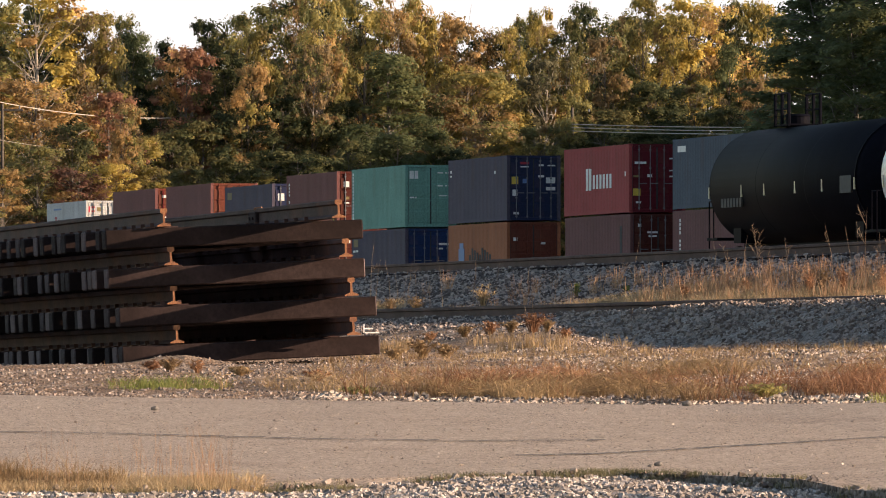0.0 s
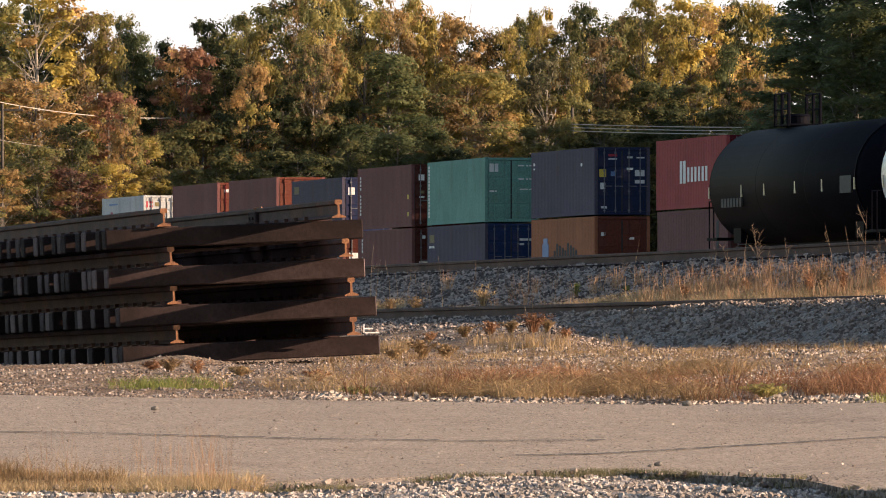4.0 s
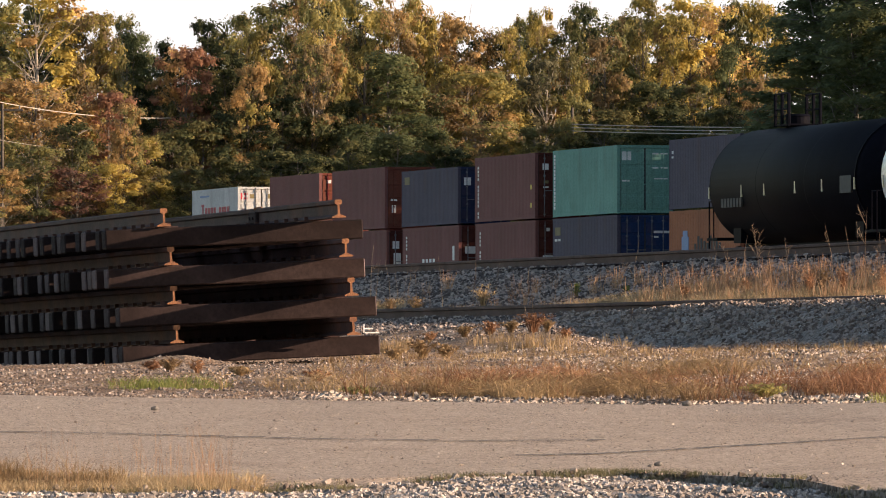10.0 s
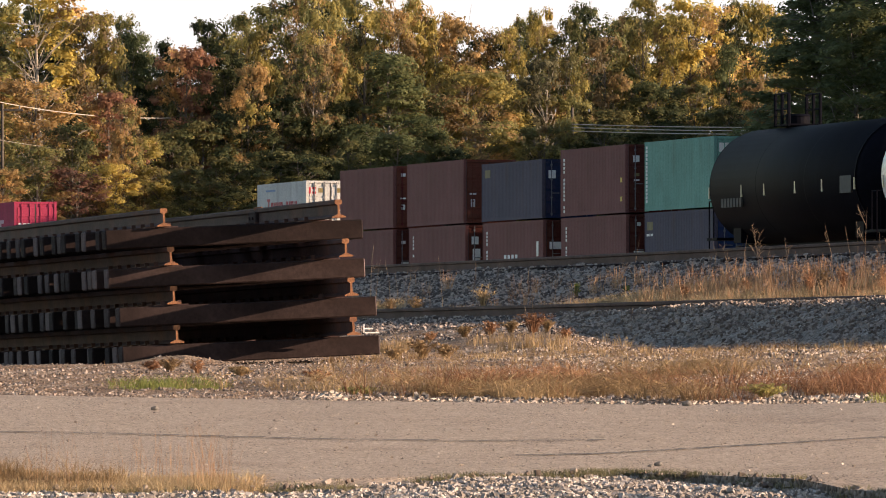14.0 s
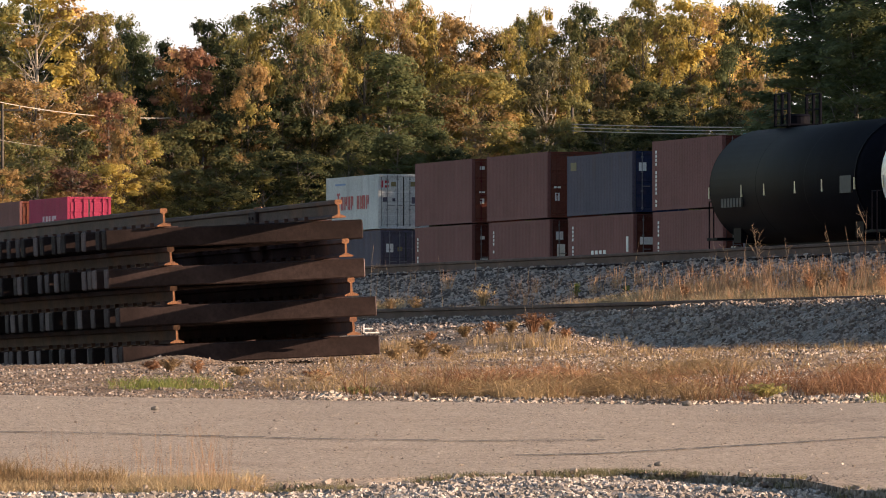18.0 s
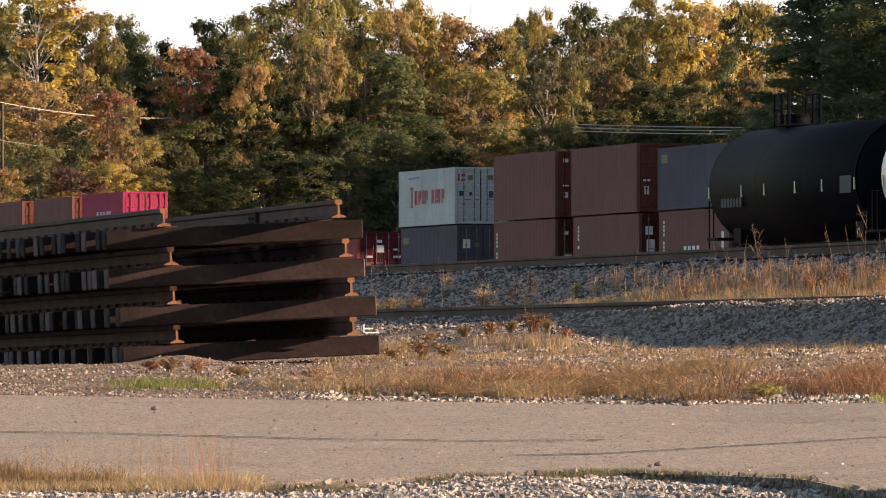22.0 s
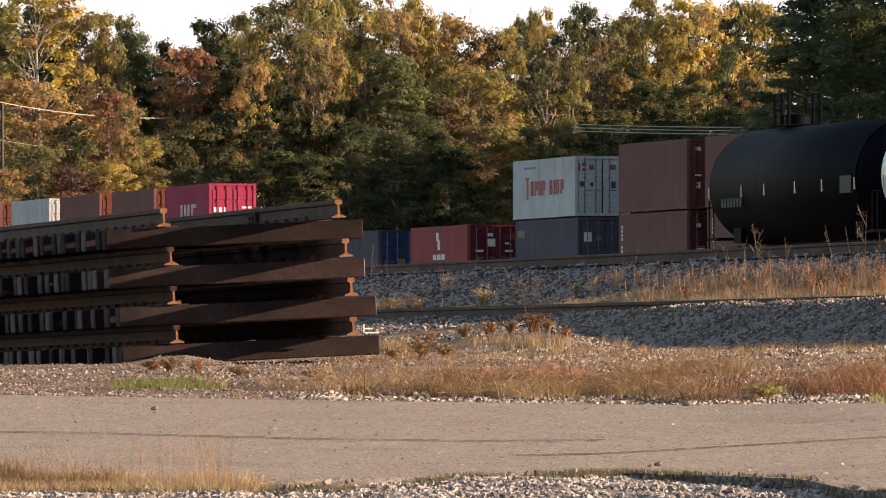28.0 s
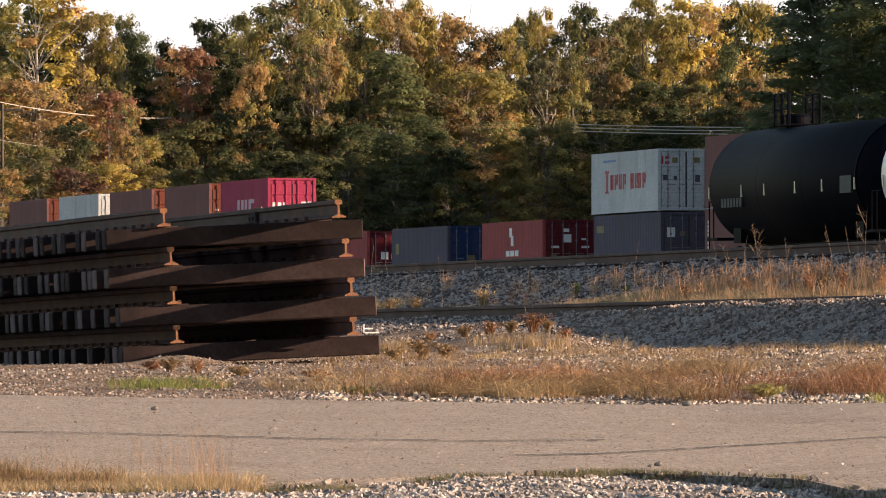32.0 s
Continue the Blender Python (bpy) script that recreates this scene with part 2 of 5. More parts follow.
def ground():
    xs, ys = grid_cells()
    verts = [(x, y, land(x, y)) for y in ys for x in xs]
    w = len(xs)
    faces = [(j * w + i, j * w + i + 1, (j + 1) * w + i + 1, (j + 1) * w + i) for j in range(len(ys) - 1) for i in range(w - 1)]
    me = mesh_of("ground", verts, faces, M["earth"])
    me.materials.append(M["ballast"])
    for f in me.polygons:
        p = f.center.x * AN.x + f.center.y * AN.y
        f.material_index = 1 if 27.7 < p < 40 or (70 < p < 77) or 96 < p < 103 or (f.center.y < 67.0 and f.center.y > 55) else 0
    tagged(new("ground", me), "dry brown earth and fine gravel of the rail yard", "ground", kind="structure")


def road_far(x):
    return 82.7 - 0.48 * x + 0.02 * x * x


def road_z(x, y):
    return steps(FORE, y) + steps(ACROSS, x * AN.x + y * AN.y) + 0.035


def road_near(x):
    return steps([(-4, 64.4), (-1.6, 64.5), (-0.9, 64.8), (0, 65.7), (0.65, 66.7), (1.18, 67.0), (1.75, 66.3), (2.2, 65.6), (2.8, 64.0), (6, 62.5)], x)


def road():
    xs = [-40, -20, -12] + sorted({-9 + i * 0.25 for i in range(73)} | {0.9 + i * 0.07 for i in range(34)}) + [12, 20, 40]
    verts, faces = [], []
    rows = 40
    for x in xs:
        c = max(-9, min(9, x))
        a, b = max(60, road_near(c) - 0.06 * (x - c)), road_far(c) - 0.3 * (x - c)
        for k in range(rows + 1):
            y = a + (b - a) * k / rows
            wob = 0.16 * noise.noise((x * 1.7, k * 9.0, 7)) + 0.22 * noise.noise((x * 7.0, k * 9.0, 2)) if k in (0, rows) else 0
            verts.append((x, y + wob, steps(FORE, y) + steps(ACROSS, x * AN.x + y * AN.y) + 0.035 - (0.05 if k == rows or k == 0 and x < 1.15 else 0)))
    for i in range(len(xs) - 1):
        for k in range(rows):
            o = i * (rows + 1) + k
            faces.append((o, o + rows + 1, o + rows + 2, o + 1))
    # the broken near edge of the slab
    under = len(verts)
    verts += [(verts[i * (rows + 1)][0], verts[i * (rows + 1)][1] - 0.02, verts[i * (rows + 1)][2] - (0.15 if xs[i] > 1.15 else 0.02)) for i in range(len(xs))]
    for i in range(len(xs) - 1):
        faces.append((i * (rows + 1), under + i, under + i + 1, (i + 1) * (rows + 1)))
    me = mesh_of("road", verts, faces, M["asphalt"])
    me.materials.append(M["ballast"])
    for f in me.polygons[-(len(xs) - 1):]:
        f.material_index = 1
    tagged(new("road", me), "worn pale asphalt service road with a long crack", "road", kind="structure")


ground()
road()


# ---- tracks ----
def rail_profile(bm, x0, x1, y, z):
    """A flat-bottomed rail along x, its foot at z: foot, web and head in one outline."""
    out = [(-0.07, 0), (0.07, 0), (0.07, 0.012), (0.012, 0.035), (0.010, 0.125), (0.036, 0.137), (0.036, 0.168), (0.028, 0.178), (-0.028, 0.178), (-0.036, 0.168),
           (-0.036, 0.137), (-0.010, 0.125), (-0.012, 0.035), (-0.07, 0.012)]
    a = [bm.verts.new((x0, y + u, z + v)) for u, v in out]
    b = [bm.verts.new((x1, y + u, z + v)) for u, v in out]
    n = len(out)
    for i in range(n):
        bm.faces.new((a[i], b[i], b[(i + 1) % n], a[(i + 1) % n]))
    bm.faces.new(a)
    f = bm.faces.new(b[::-1])
    f.material_index = 1
    bmesh.ops.recalc_face_normals(bm, faces=bm.faces)


def track(name, p, z_top, a0, a1, label, ties):
    """One track: p is its nearer rail; the ties lie in the ballast."""
    base = new(name)
    base.matrix_world = track_pose(0, p + 0.75, z_top)
    for y in (-0.75, 0.75):
        bm = bmesh.new()
        rail_profile(bm, a0, a1, y, -0.178)
        part("rail", bm, [M["worn_steel"], M["rust"]], base)
    bm = bmesh.new()
    box(bm, -0.11, 0.11, -1.3, 1.3, -0.36, -0.185, 0.01)
    first = part("tie", bm, M["tie"], base)
    k = 0
    a = ties[0]
    first.location.x = a
    while a < ties[1]:
        a += 0.52
        k += 1
        t = new("tie", first.data)
        t.parent = base
        t.location = (a, 0.02 * math.sin(k * 2.3), 0)
    tagged(base, label, "railway track", kind="structure")


track("track_near", 29.8, EYE + 0.85, -420, -70, "rusty railway track in grey ballast with weeds", (-190, -100))
track("track_middle", 36.0, EYE + 1.785, -520, -80, "rusty railway track raised on a ballast bank", (-240, -130))
track("track_tank", 72.0, EYE + 2.78, -560, -180, "railway track under the parked tank cars", (-310, -250))
track("track_main", 98.09 + 1.22 - 0.75, EYE + 3.45, -900, -200, "main line track under the container train", (-500, -440))


# ---- the container train ----
P_TRAIN = 98.09
Z_LOW, Z_HIGH = EYE + 3.91, EYE + 6.55
PAINT = dict(
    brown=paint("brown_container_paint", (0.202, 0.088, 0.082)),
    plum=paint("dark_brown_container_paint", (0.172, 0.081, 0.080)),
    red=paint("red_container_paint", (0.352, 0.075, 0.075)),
    teal=paint("teal_container_paint", (0.17, 0.34, 0.285)),
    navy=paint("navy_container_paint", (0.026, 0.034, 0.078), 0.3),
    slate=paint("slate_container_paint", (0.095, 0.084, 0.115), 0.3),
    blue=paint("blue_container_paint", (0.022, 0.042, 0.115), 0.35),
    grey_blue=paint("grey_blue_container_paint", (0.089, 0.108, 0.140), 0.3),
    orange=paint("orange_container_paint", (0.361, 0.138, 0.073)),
    white=paint("white_container_paint", (0.546, 0.546, 0.537), 0.22),
    magenta=paint("magenta_container_paint", (0.36, 0.045, 0.095), 0.15),
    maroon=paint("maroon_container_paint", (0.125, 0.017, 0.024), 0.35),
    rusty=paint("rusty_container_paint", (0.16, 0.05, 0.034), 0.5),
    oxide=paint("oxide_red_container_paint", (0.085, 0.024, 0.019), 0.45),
)
LONG, WIDE = 12.19, 2.44
CAST = {}
for key in PAINT:
    bm = bmesh.new()
    box(bm, -0.09, 0.09, -0.081, 0.081, 0, 0.118, 0.01)
    CAST[key] = bpy.data.meshes.new("corner_casting")
    bm.to_mesh(CAST[key])
    bm.free()
    CAST[key].materials.append(PAINT[key])


def corrugated(bm, x0, x1, y, z0, z1, inward, pitch=0.28, depth=0.009):
    """A pressed steel side: trapezoid ribs along x."""
    n = int((x1 - x0) / pitch)
    p = (x1 - x0) / n
    line = []
    for i in range(n):
        x = x0 + i * p
        line += [(x, 0), (x + p * 0.28, 0), (x + p * 0.5, depth), (x + p * 0.78, depth)]
    line.append((x1, 0))
    lo = [bm.verts.new((x, y + inward * d, z0)) for x, d in line]
    hi = [bm.verts.new((x, y + inward * d, z1)) for x, d in line]
    for i in range(len(line) - 1):
        bm.faces.new((lo[i], lo[i + 1], hi[i + 1], hi[i]))


def container(label, side, door, h, marks=(), door_marks=(), rods="grey"):
    """A forty-foot box, base centre at the origin: corrugated walls, corner posts, rails, castings and a pair of doors at +x."""
    base = new("shipping_container")
    L, W = LONG / 2, WIDE / 2
    bm = bmesh.new()
    corrugated(bm, -L + 0.12, L - 0.12, -W + 0.012, 0.15, h - 0.1, 1)
    corrugated(bm, -L + 0.12, L - 0.12, W - 0.012, 0.15, h - 0.1, -1)
    box(bm, -L + 0.03, -L + 0.06, -W + 0.1, W - 0.1, 0.15, h - 0.1)
    box(bm, -L + 0.1, L - 0.1, -W + 0.08, W - 0.08, h - 0.06, h - 0.03)
    box(bm, -L + 0.1, L - 0.1, -W + 0.08, W - 0.08, 0.1, 0.16)
    bmesh.ops.recalc_face_normals(bm, faces=bm.faces)
    part("body", bm, PAINT[side], base)
    bm = bmesh.new()
    for y in (-1, 1):
        for x in (-1, 1):
            cx, cy = x * (L - 0.075), y * (W - 0.075)
            box(bm, cx - 0.07, cx + 0.07, cy - 0.07, cy + 0.07, 0.1, h - 0.1)
        box(bm, -L + 0.1, L - 0.1, y * (W - 0.035) - 0.03, y * (W - 0.035) + 0.03, h - 0.11, h - 0.01)
        box(bm, -L + 0.1, L - 0.1, y * (W - 0.035) - 0.03, y * (W - 0.035) + 0.03, 0.02, 0.17)
    part("side_frame", bm, PAINT[side], base)
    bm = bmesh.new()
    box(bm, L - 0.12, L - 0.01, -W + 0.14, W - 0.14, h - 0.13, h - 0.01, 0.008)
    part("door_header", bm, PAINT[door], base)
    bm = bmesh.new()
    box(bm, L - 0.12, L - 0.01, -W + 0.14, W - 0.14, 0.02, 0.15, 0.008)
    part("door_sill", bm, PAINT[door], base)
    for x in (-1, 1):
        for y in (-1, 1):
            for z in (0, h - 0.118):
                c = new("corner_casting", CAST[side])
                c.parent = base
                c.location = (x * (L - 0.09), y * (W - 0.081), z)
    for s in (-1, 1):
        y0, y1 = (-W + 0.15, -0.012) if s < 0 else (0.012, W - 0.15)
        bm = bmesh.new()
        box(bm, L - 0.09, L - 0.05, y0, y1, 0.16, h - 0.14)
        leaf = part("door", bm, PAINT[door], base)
        if (door, h) not in CAST:
            bm = bmesh.new()
            box(bm, -0.0135, 0.0135, -0.49, 0.49, 0, (h - 0.44) / 4 - 0.1, 0.012)
            CAST[(door, h)] = bpy.data.meshes.new("panel")
            bm.to_mesh(CAST[(door, h)])
            bm.free()
            CAST[(door, h)].materials.append(PAINT[door])
        for k in range(4):
            c = new("panel", CAST[(door, h)])
            c.parent = leaf
            c.location = (L - 0.0415, (y0 + y1) / 2, 0.22 + k * (h - 0.44) / 4)
        boxes("gasket", [(L - 0.052, L - 0.044, y0 - 0.01, y0 + 0.02, 0.16, h - 0.14), (L - 0.052, L - 0.044, y1 - 0.02, y1 + 0.01, 0.16, h - 0.14)], M["gasket"], leaf)
        for f in (0.27, 0.73):
            y = y0 + (y1 - y0) * f
            bm = bmesh.new()
            rod(bm, (L - 0.012, y, 0.1), (L - 0.012, y, h - 0.06), 0.02, sides=6)
            for z in (0.2, h * 0.35, h * 0.65, h - 0.25):
                box(bm, L - 0.03, L + 0.006, y - 0.045, y + 0.045, z - 0.03, z + 0.03)
            box(bm, L - 0.008, L + 0.01, y - 0.02, y + 0.34, h * 0.42, h * 0.42 + 0.035)
            part("lock_rod", bm, M["grey"] if rods == "grey" else PAINT[rods], leaf)
    for name, color, rows in marks:
        cut = [rows] if name in ("wordmark", "serial_number", "sprayed_scrawl") else [[r] for r in rows]
        for rs in cut:
            tagged(boxes(name, [(-L + x0, -L + x1, -W - 0.004, -W + 0.004, z0, z1) for x0, x1, z0, z1 in rs], M[color], base), kind="stuff" if len(rs) > 2 else "")
    for name, color, rows in door_marks:
        cut = [rows] if name == "door_wordmark" else [[r] for r in rows]
        for rs in cut:
            tagged(boxes(name, [(L - 0.03, L - 0.022, -W + y0, -W + y1, z0, z1) for y0, y1, z0, z1 in rs], M[color], base), kind="stuff" if len(rs) > 2 else "")
    return tagged(base, label, "shipping container", "containers on the train")


def upright_code(x, z1, n, w=0.24, step=0.17):
    """A serial number painted downwards, as bars."""
    return ("serial_number", "white", [(x, x + w, z1 - (k + 1) * step + 0.05, z1 - k * step) for k in range(n) if k not in (4, 11)])


HC, STD = 2.896, 2.591
SHIELD = ("maker_plate", "white", [(0.42, 0.62, 1.95, 2.2)])
CARGO = []


def load(start, upper, ob):
    CARGO.append((ob, start + LONG / 2, Z_HIGH if upper else Z_LOW))


DOOR_TEXT = ("door_writing", "white", [(1.5, 1.75, 2.25, 2.31), (1.8, 2.1, 2.25, 2.31), (1.5, 1.95, 1.72, 1.8), (1.5, 1.9, 1.5, 1.55)])


def train():
    letters = [(4.2, 4.6, 1.05, 1.98), (4.75, 5.2, 1.05, 1.98)] + [(5.5 + 0.62 * k, 5.85 + 0.62 * k, 1.1, 1.7) for k in range(6)]
    load(-407.6, 1, container("grey-blue steel container on top of the train", "grey_blue", "blue", HC, [("white_plate", "white", [(0.9, 2.3, 2.35, 2.6)]), ("plate", "white", [(8.6, 9.1, 0.5, 0.68)])]))
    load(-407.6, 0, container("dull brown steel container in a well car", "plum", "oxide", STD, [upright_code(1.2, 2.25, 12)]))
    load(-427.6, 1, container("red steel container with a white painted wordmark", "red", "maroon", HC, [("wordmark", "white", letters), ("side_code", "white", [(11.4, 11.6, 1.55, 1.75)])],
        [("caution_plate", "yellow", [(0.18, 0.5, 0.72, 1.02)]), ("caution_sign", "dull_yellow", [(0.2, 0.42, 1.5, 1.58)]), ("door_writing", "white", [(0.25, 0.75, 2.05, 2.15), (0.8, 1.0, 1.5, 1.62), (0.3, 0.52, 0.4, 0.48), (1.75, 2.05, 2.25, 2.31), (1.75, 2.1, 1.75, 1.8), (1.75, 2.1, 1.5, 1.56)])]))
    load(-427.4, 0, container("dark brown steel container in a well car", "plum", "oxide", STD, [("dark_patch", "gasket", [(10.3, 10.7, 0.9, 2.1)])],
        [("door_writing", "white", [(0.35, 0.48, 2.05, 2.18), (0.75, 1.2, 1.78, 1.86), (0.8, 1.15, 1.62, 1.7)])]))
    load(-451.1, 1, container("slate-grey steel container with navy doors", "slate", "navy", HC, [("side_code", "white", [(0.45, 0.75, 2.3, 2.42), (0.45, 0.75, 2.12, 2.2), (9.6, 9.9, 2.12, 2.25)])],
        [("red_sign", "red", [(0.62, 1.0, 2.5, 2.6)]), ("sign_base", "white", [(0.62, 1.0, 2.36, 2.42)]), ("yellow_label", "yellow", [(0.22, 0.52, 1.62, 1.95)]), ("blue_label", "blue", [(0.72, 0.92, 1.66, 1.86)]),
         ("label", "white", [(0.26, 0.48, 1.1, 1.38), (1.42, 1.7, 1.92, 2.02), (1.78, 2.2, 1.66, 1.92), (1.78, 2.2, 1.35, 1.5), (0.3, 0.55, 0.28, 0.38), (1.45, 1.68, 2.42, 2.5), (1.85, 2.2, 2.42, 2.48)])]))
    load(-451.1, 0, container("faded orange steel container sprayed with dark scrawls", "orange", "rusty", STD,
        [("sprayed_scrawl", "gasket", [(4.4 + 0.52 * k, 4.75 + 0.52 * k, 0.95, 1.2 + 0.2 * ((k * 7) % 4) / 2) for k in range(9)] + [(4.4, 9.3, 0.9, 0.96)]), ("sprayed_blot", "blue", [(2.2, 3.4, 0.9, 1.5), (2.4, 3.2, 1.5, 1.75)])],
        [("label", "white", [(0.3, 0.48, 1.75, 1.9), (1.5, 1.75, 1.6, 1.7)])], "rusty"))
    load(-472.7, 1, container("teal-green steel container with ribbed doors", "teal", "teal", HC, [("serial_number", "white", [(0.25, 0.52, 0.35 + 0.16 * k, 0.47 + 0.16 * k) for k in range(15)])],
        [("label", "white", [(0.22, 0.62, 2.25, 2.62), (0.22, 0.55, 1.35, 1.42), (1.52, 1.8, 2.5, 2.56), (1.9, 2.2, 2.5, 2.56), (1.5, 1.8, 1.9, 1.96), (1.9, 2.2, 1.9, 1.96), (1.6, 2.2, 1.45, 1.5)])], "teal"))
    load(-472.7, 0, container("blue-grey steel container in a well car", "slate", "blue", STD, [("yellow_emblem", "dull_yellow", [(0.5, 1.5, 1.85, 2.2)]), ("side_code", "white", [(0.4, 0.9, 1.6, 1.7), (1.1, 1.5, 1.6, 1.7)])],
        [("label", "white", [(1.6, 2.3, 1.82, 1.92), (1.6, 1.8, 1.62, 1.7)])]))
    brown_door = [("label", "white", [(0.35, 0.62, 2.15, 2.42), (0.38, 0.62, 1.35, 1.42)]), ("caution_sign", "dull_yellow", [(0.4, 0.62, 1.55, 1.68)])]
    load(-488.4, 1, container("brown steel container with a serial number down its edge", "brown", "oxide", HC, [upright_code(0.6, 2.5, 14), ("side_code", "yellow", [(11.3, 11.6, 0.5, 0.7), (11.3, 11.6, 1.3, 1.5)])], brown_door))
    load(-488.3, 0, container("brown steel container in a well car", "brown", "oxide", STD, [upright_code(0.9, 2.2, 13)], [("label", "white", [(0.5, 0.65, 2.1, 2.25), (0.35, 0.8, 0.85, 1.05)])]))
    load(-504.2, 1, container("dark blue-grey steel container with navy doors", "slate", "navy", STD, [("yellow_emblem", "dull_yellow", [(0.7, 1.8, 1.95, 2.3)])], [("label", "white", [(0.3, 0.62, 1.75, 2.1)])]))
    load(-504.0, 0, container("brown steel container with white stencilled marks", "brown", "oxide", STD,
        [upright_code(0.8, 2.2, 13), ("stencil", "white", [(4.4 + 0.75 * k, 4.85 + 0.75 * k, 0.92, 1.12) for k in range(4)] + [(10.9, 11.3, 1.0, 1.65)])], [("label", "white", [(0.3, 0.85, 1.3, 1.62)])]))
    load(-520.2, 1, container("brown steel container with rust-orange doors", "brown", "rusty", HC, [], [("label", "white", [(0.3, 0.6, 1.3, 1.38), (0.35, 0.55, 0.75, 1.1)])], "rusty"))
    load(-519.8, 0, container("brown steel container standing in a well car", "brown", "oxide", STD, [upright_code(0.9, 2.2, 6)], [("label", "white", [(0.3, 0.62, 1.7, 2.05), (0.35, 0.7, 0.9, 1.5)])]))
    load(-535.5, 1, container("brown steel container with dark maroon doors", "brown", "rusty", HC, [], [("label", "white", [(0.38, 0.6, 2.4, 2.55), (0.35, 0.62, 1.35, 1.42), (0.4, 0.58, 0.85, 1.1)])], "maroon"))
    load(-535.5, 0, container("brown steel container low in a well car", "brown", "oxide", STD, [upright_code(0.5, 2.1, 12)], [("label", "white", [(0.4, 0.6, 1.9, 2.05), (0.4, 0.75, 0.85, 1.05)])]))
    red_letters = [(2.55, 3.25, 1.70, 1.82), (2.78, 3.05, 0.92, 1.72), (2.6, 3.2, 0.87, 0.95)]
    for k, x in enumerate((3.55, 4.35, 5.1, 5.85, 7.25, 8.05, 8.55, 9.4)):
        red_letters += [(x, x + 0.2, 1.0, 1.64), (x + 0.32, x + 0.55, 1.0 + 0.2 * (k % 2), 1.64), (x + 0.1, x + 0.45, 1.54 - 0.25 * (k % 3), 1.64 - 0.25 * (k % 3))]
    load(-555.9, 1, container("white steel container with a red painted wordmark", "white", "white", STD, [("wordmark", "red", red_letters), ("side_code", "blue", [(2.2, 4.6, 2.18, 2.27)])],
        [("red_emblem", "red", [(0.12, 0.24, 1.95, 2.28), (0.32, 0.5, 2.16, 2.28), (0.32, 0.5, 1.95, 2.06)]), ("caution_sign", "dull_yellow", [(0.62, 0.85, 2.0, 2.22), (1.55, 1.8, 2.0, 2.22)]), ("label", "slate_mark", [(0.22, 0.42, 1.28, 1.5), (0.68, 0.82, 1.3, 1.45), (1.6, 1.8, 1.2, 1.5)])]))
    load(-555.4, 0, container("slate-blue steel container under the white one", "slate", "slate", STD, [("yellow_emblem", "dull_yellow", [(0.5, 1.9, 1.85, 2.15)])], [("label", "white", [(0.28, 0.62, 1.55, 1.95)]), ("caution_sign", "dull_yellow", [(0.82, 1.05, 1.6, 1.8)])]))
    load(-577.5, 0, container("red steel container alone in a well car", "red", "maroon", STD, [("wordmark", "white", [(5.6, 6.1, 1.9, 2.3), (5.9, 6.4, 1.5, 1.95), (4.9, 5.6, 1.05, 1.3), (5.8, 6.5, 1.05, 1.3), (6.7, 7.4, 1.05, 1.3)])],
        [("label", "white", [(0.95, 1.3, 1.6, 1.95), (0.4, 0.75, 1.35, 1.45), (1.75, 1.95, 1.7, 1.78), (1.75, 2.1, 1.35, 1.45), (0.95, 1.2, 2.05, 2.2)]), ("caution_sign", "dull_yellow", [(0.4, 0.65, 0.9, 1.1)])]))
    load(-597.0, 0, container("blue-grey steel container with blue doors in a well car", "slate", "blue", STD, [("yellow_emblem", "dull_yellow", [(0.9, 1.7, 1.4, 1.9)])], [("caution_sign", "dull_yellow", [(0.95, 1.3, 1.0, 1.25)]), ("label", "white", [(1.85, 2.1, 1.5, 1.75)])]))
    load(-614.9, 0, container("red steel container behind the stacked track panels", "red", "maroon", STD, [], [("label", "white", [(0.7, 1.05, 1.25, 1.6), (1.2, 1.6, 1.25, 1.5)])]))
    pale = [(4.4, 5.0, 1.05, 1.9), (5.4, 6.0, 1.05, 1.9), (6.3, 6.9, 1.05, 1.9), (7.3, 7.9, 1.05, 1.9), (7.9, 8.7, 1.7, 1.9), (7.9, 8.6, 1.05, 1.25)]
    load(-638.8, 1, container("magenta steel container with a pale wordmark", "magenta", "magenta", HC, [("wordmark", "pink_mark", pale)],
        [("door_wordmark", "white", [(0.25 + 0.26 * k, 0.42 + 0.26 * k, 1.42, 1.68) for k in range(3)] + [(1.7, 2.2, 1.62, 1.72), (1.7, 2.1, 1.45, 1.53)])], "magenta"))
    load(-638.8, 0, container("dark blue steel container in a well car", "navy", "navy", STD))
    for k, (a, side, door, lab) in enumerate(((-654.1, "brown", "rusty", "brown steel container with rust-red doors"), (-670.0, "brown", "rusty", "brown steel container with a white door label"),
                                              (-685.6, "white", "white", "off-white steel container with white doors"), (-701.6, "brown", "rusty", "brown steel container with lettered doors"))):
        load(a, 1, container(lab, side, door, HC, [], [("label", "white", [(0.3, 0.55, 0.7 + 0.4 * (k % 2), 0.95 + 0.4 * (k % 2)), (0.35, 0.5, 1.5, 1.6)])], door))
        load(a, 0, container("brown steel container standing low in a well car", "plum", "oxide", STD))


M["slate_mark"] = PAINT["slate"]


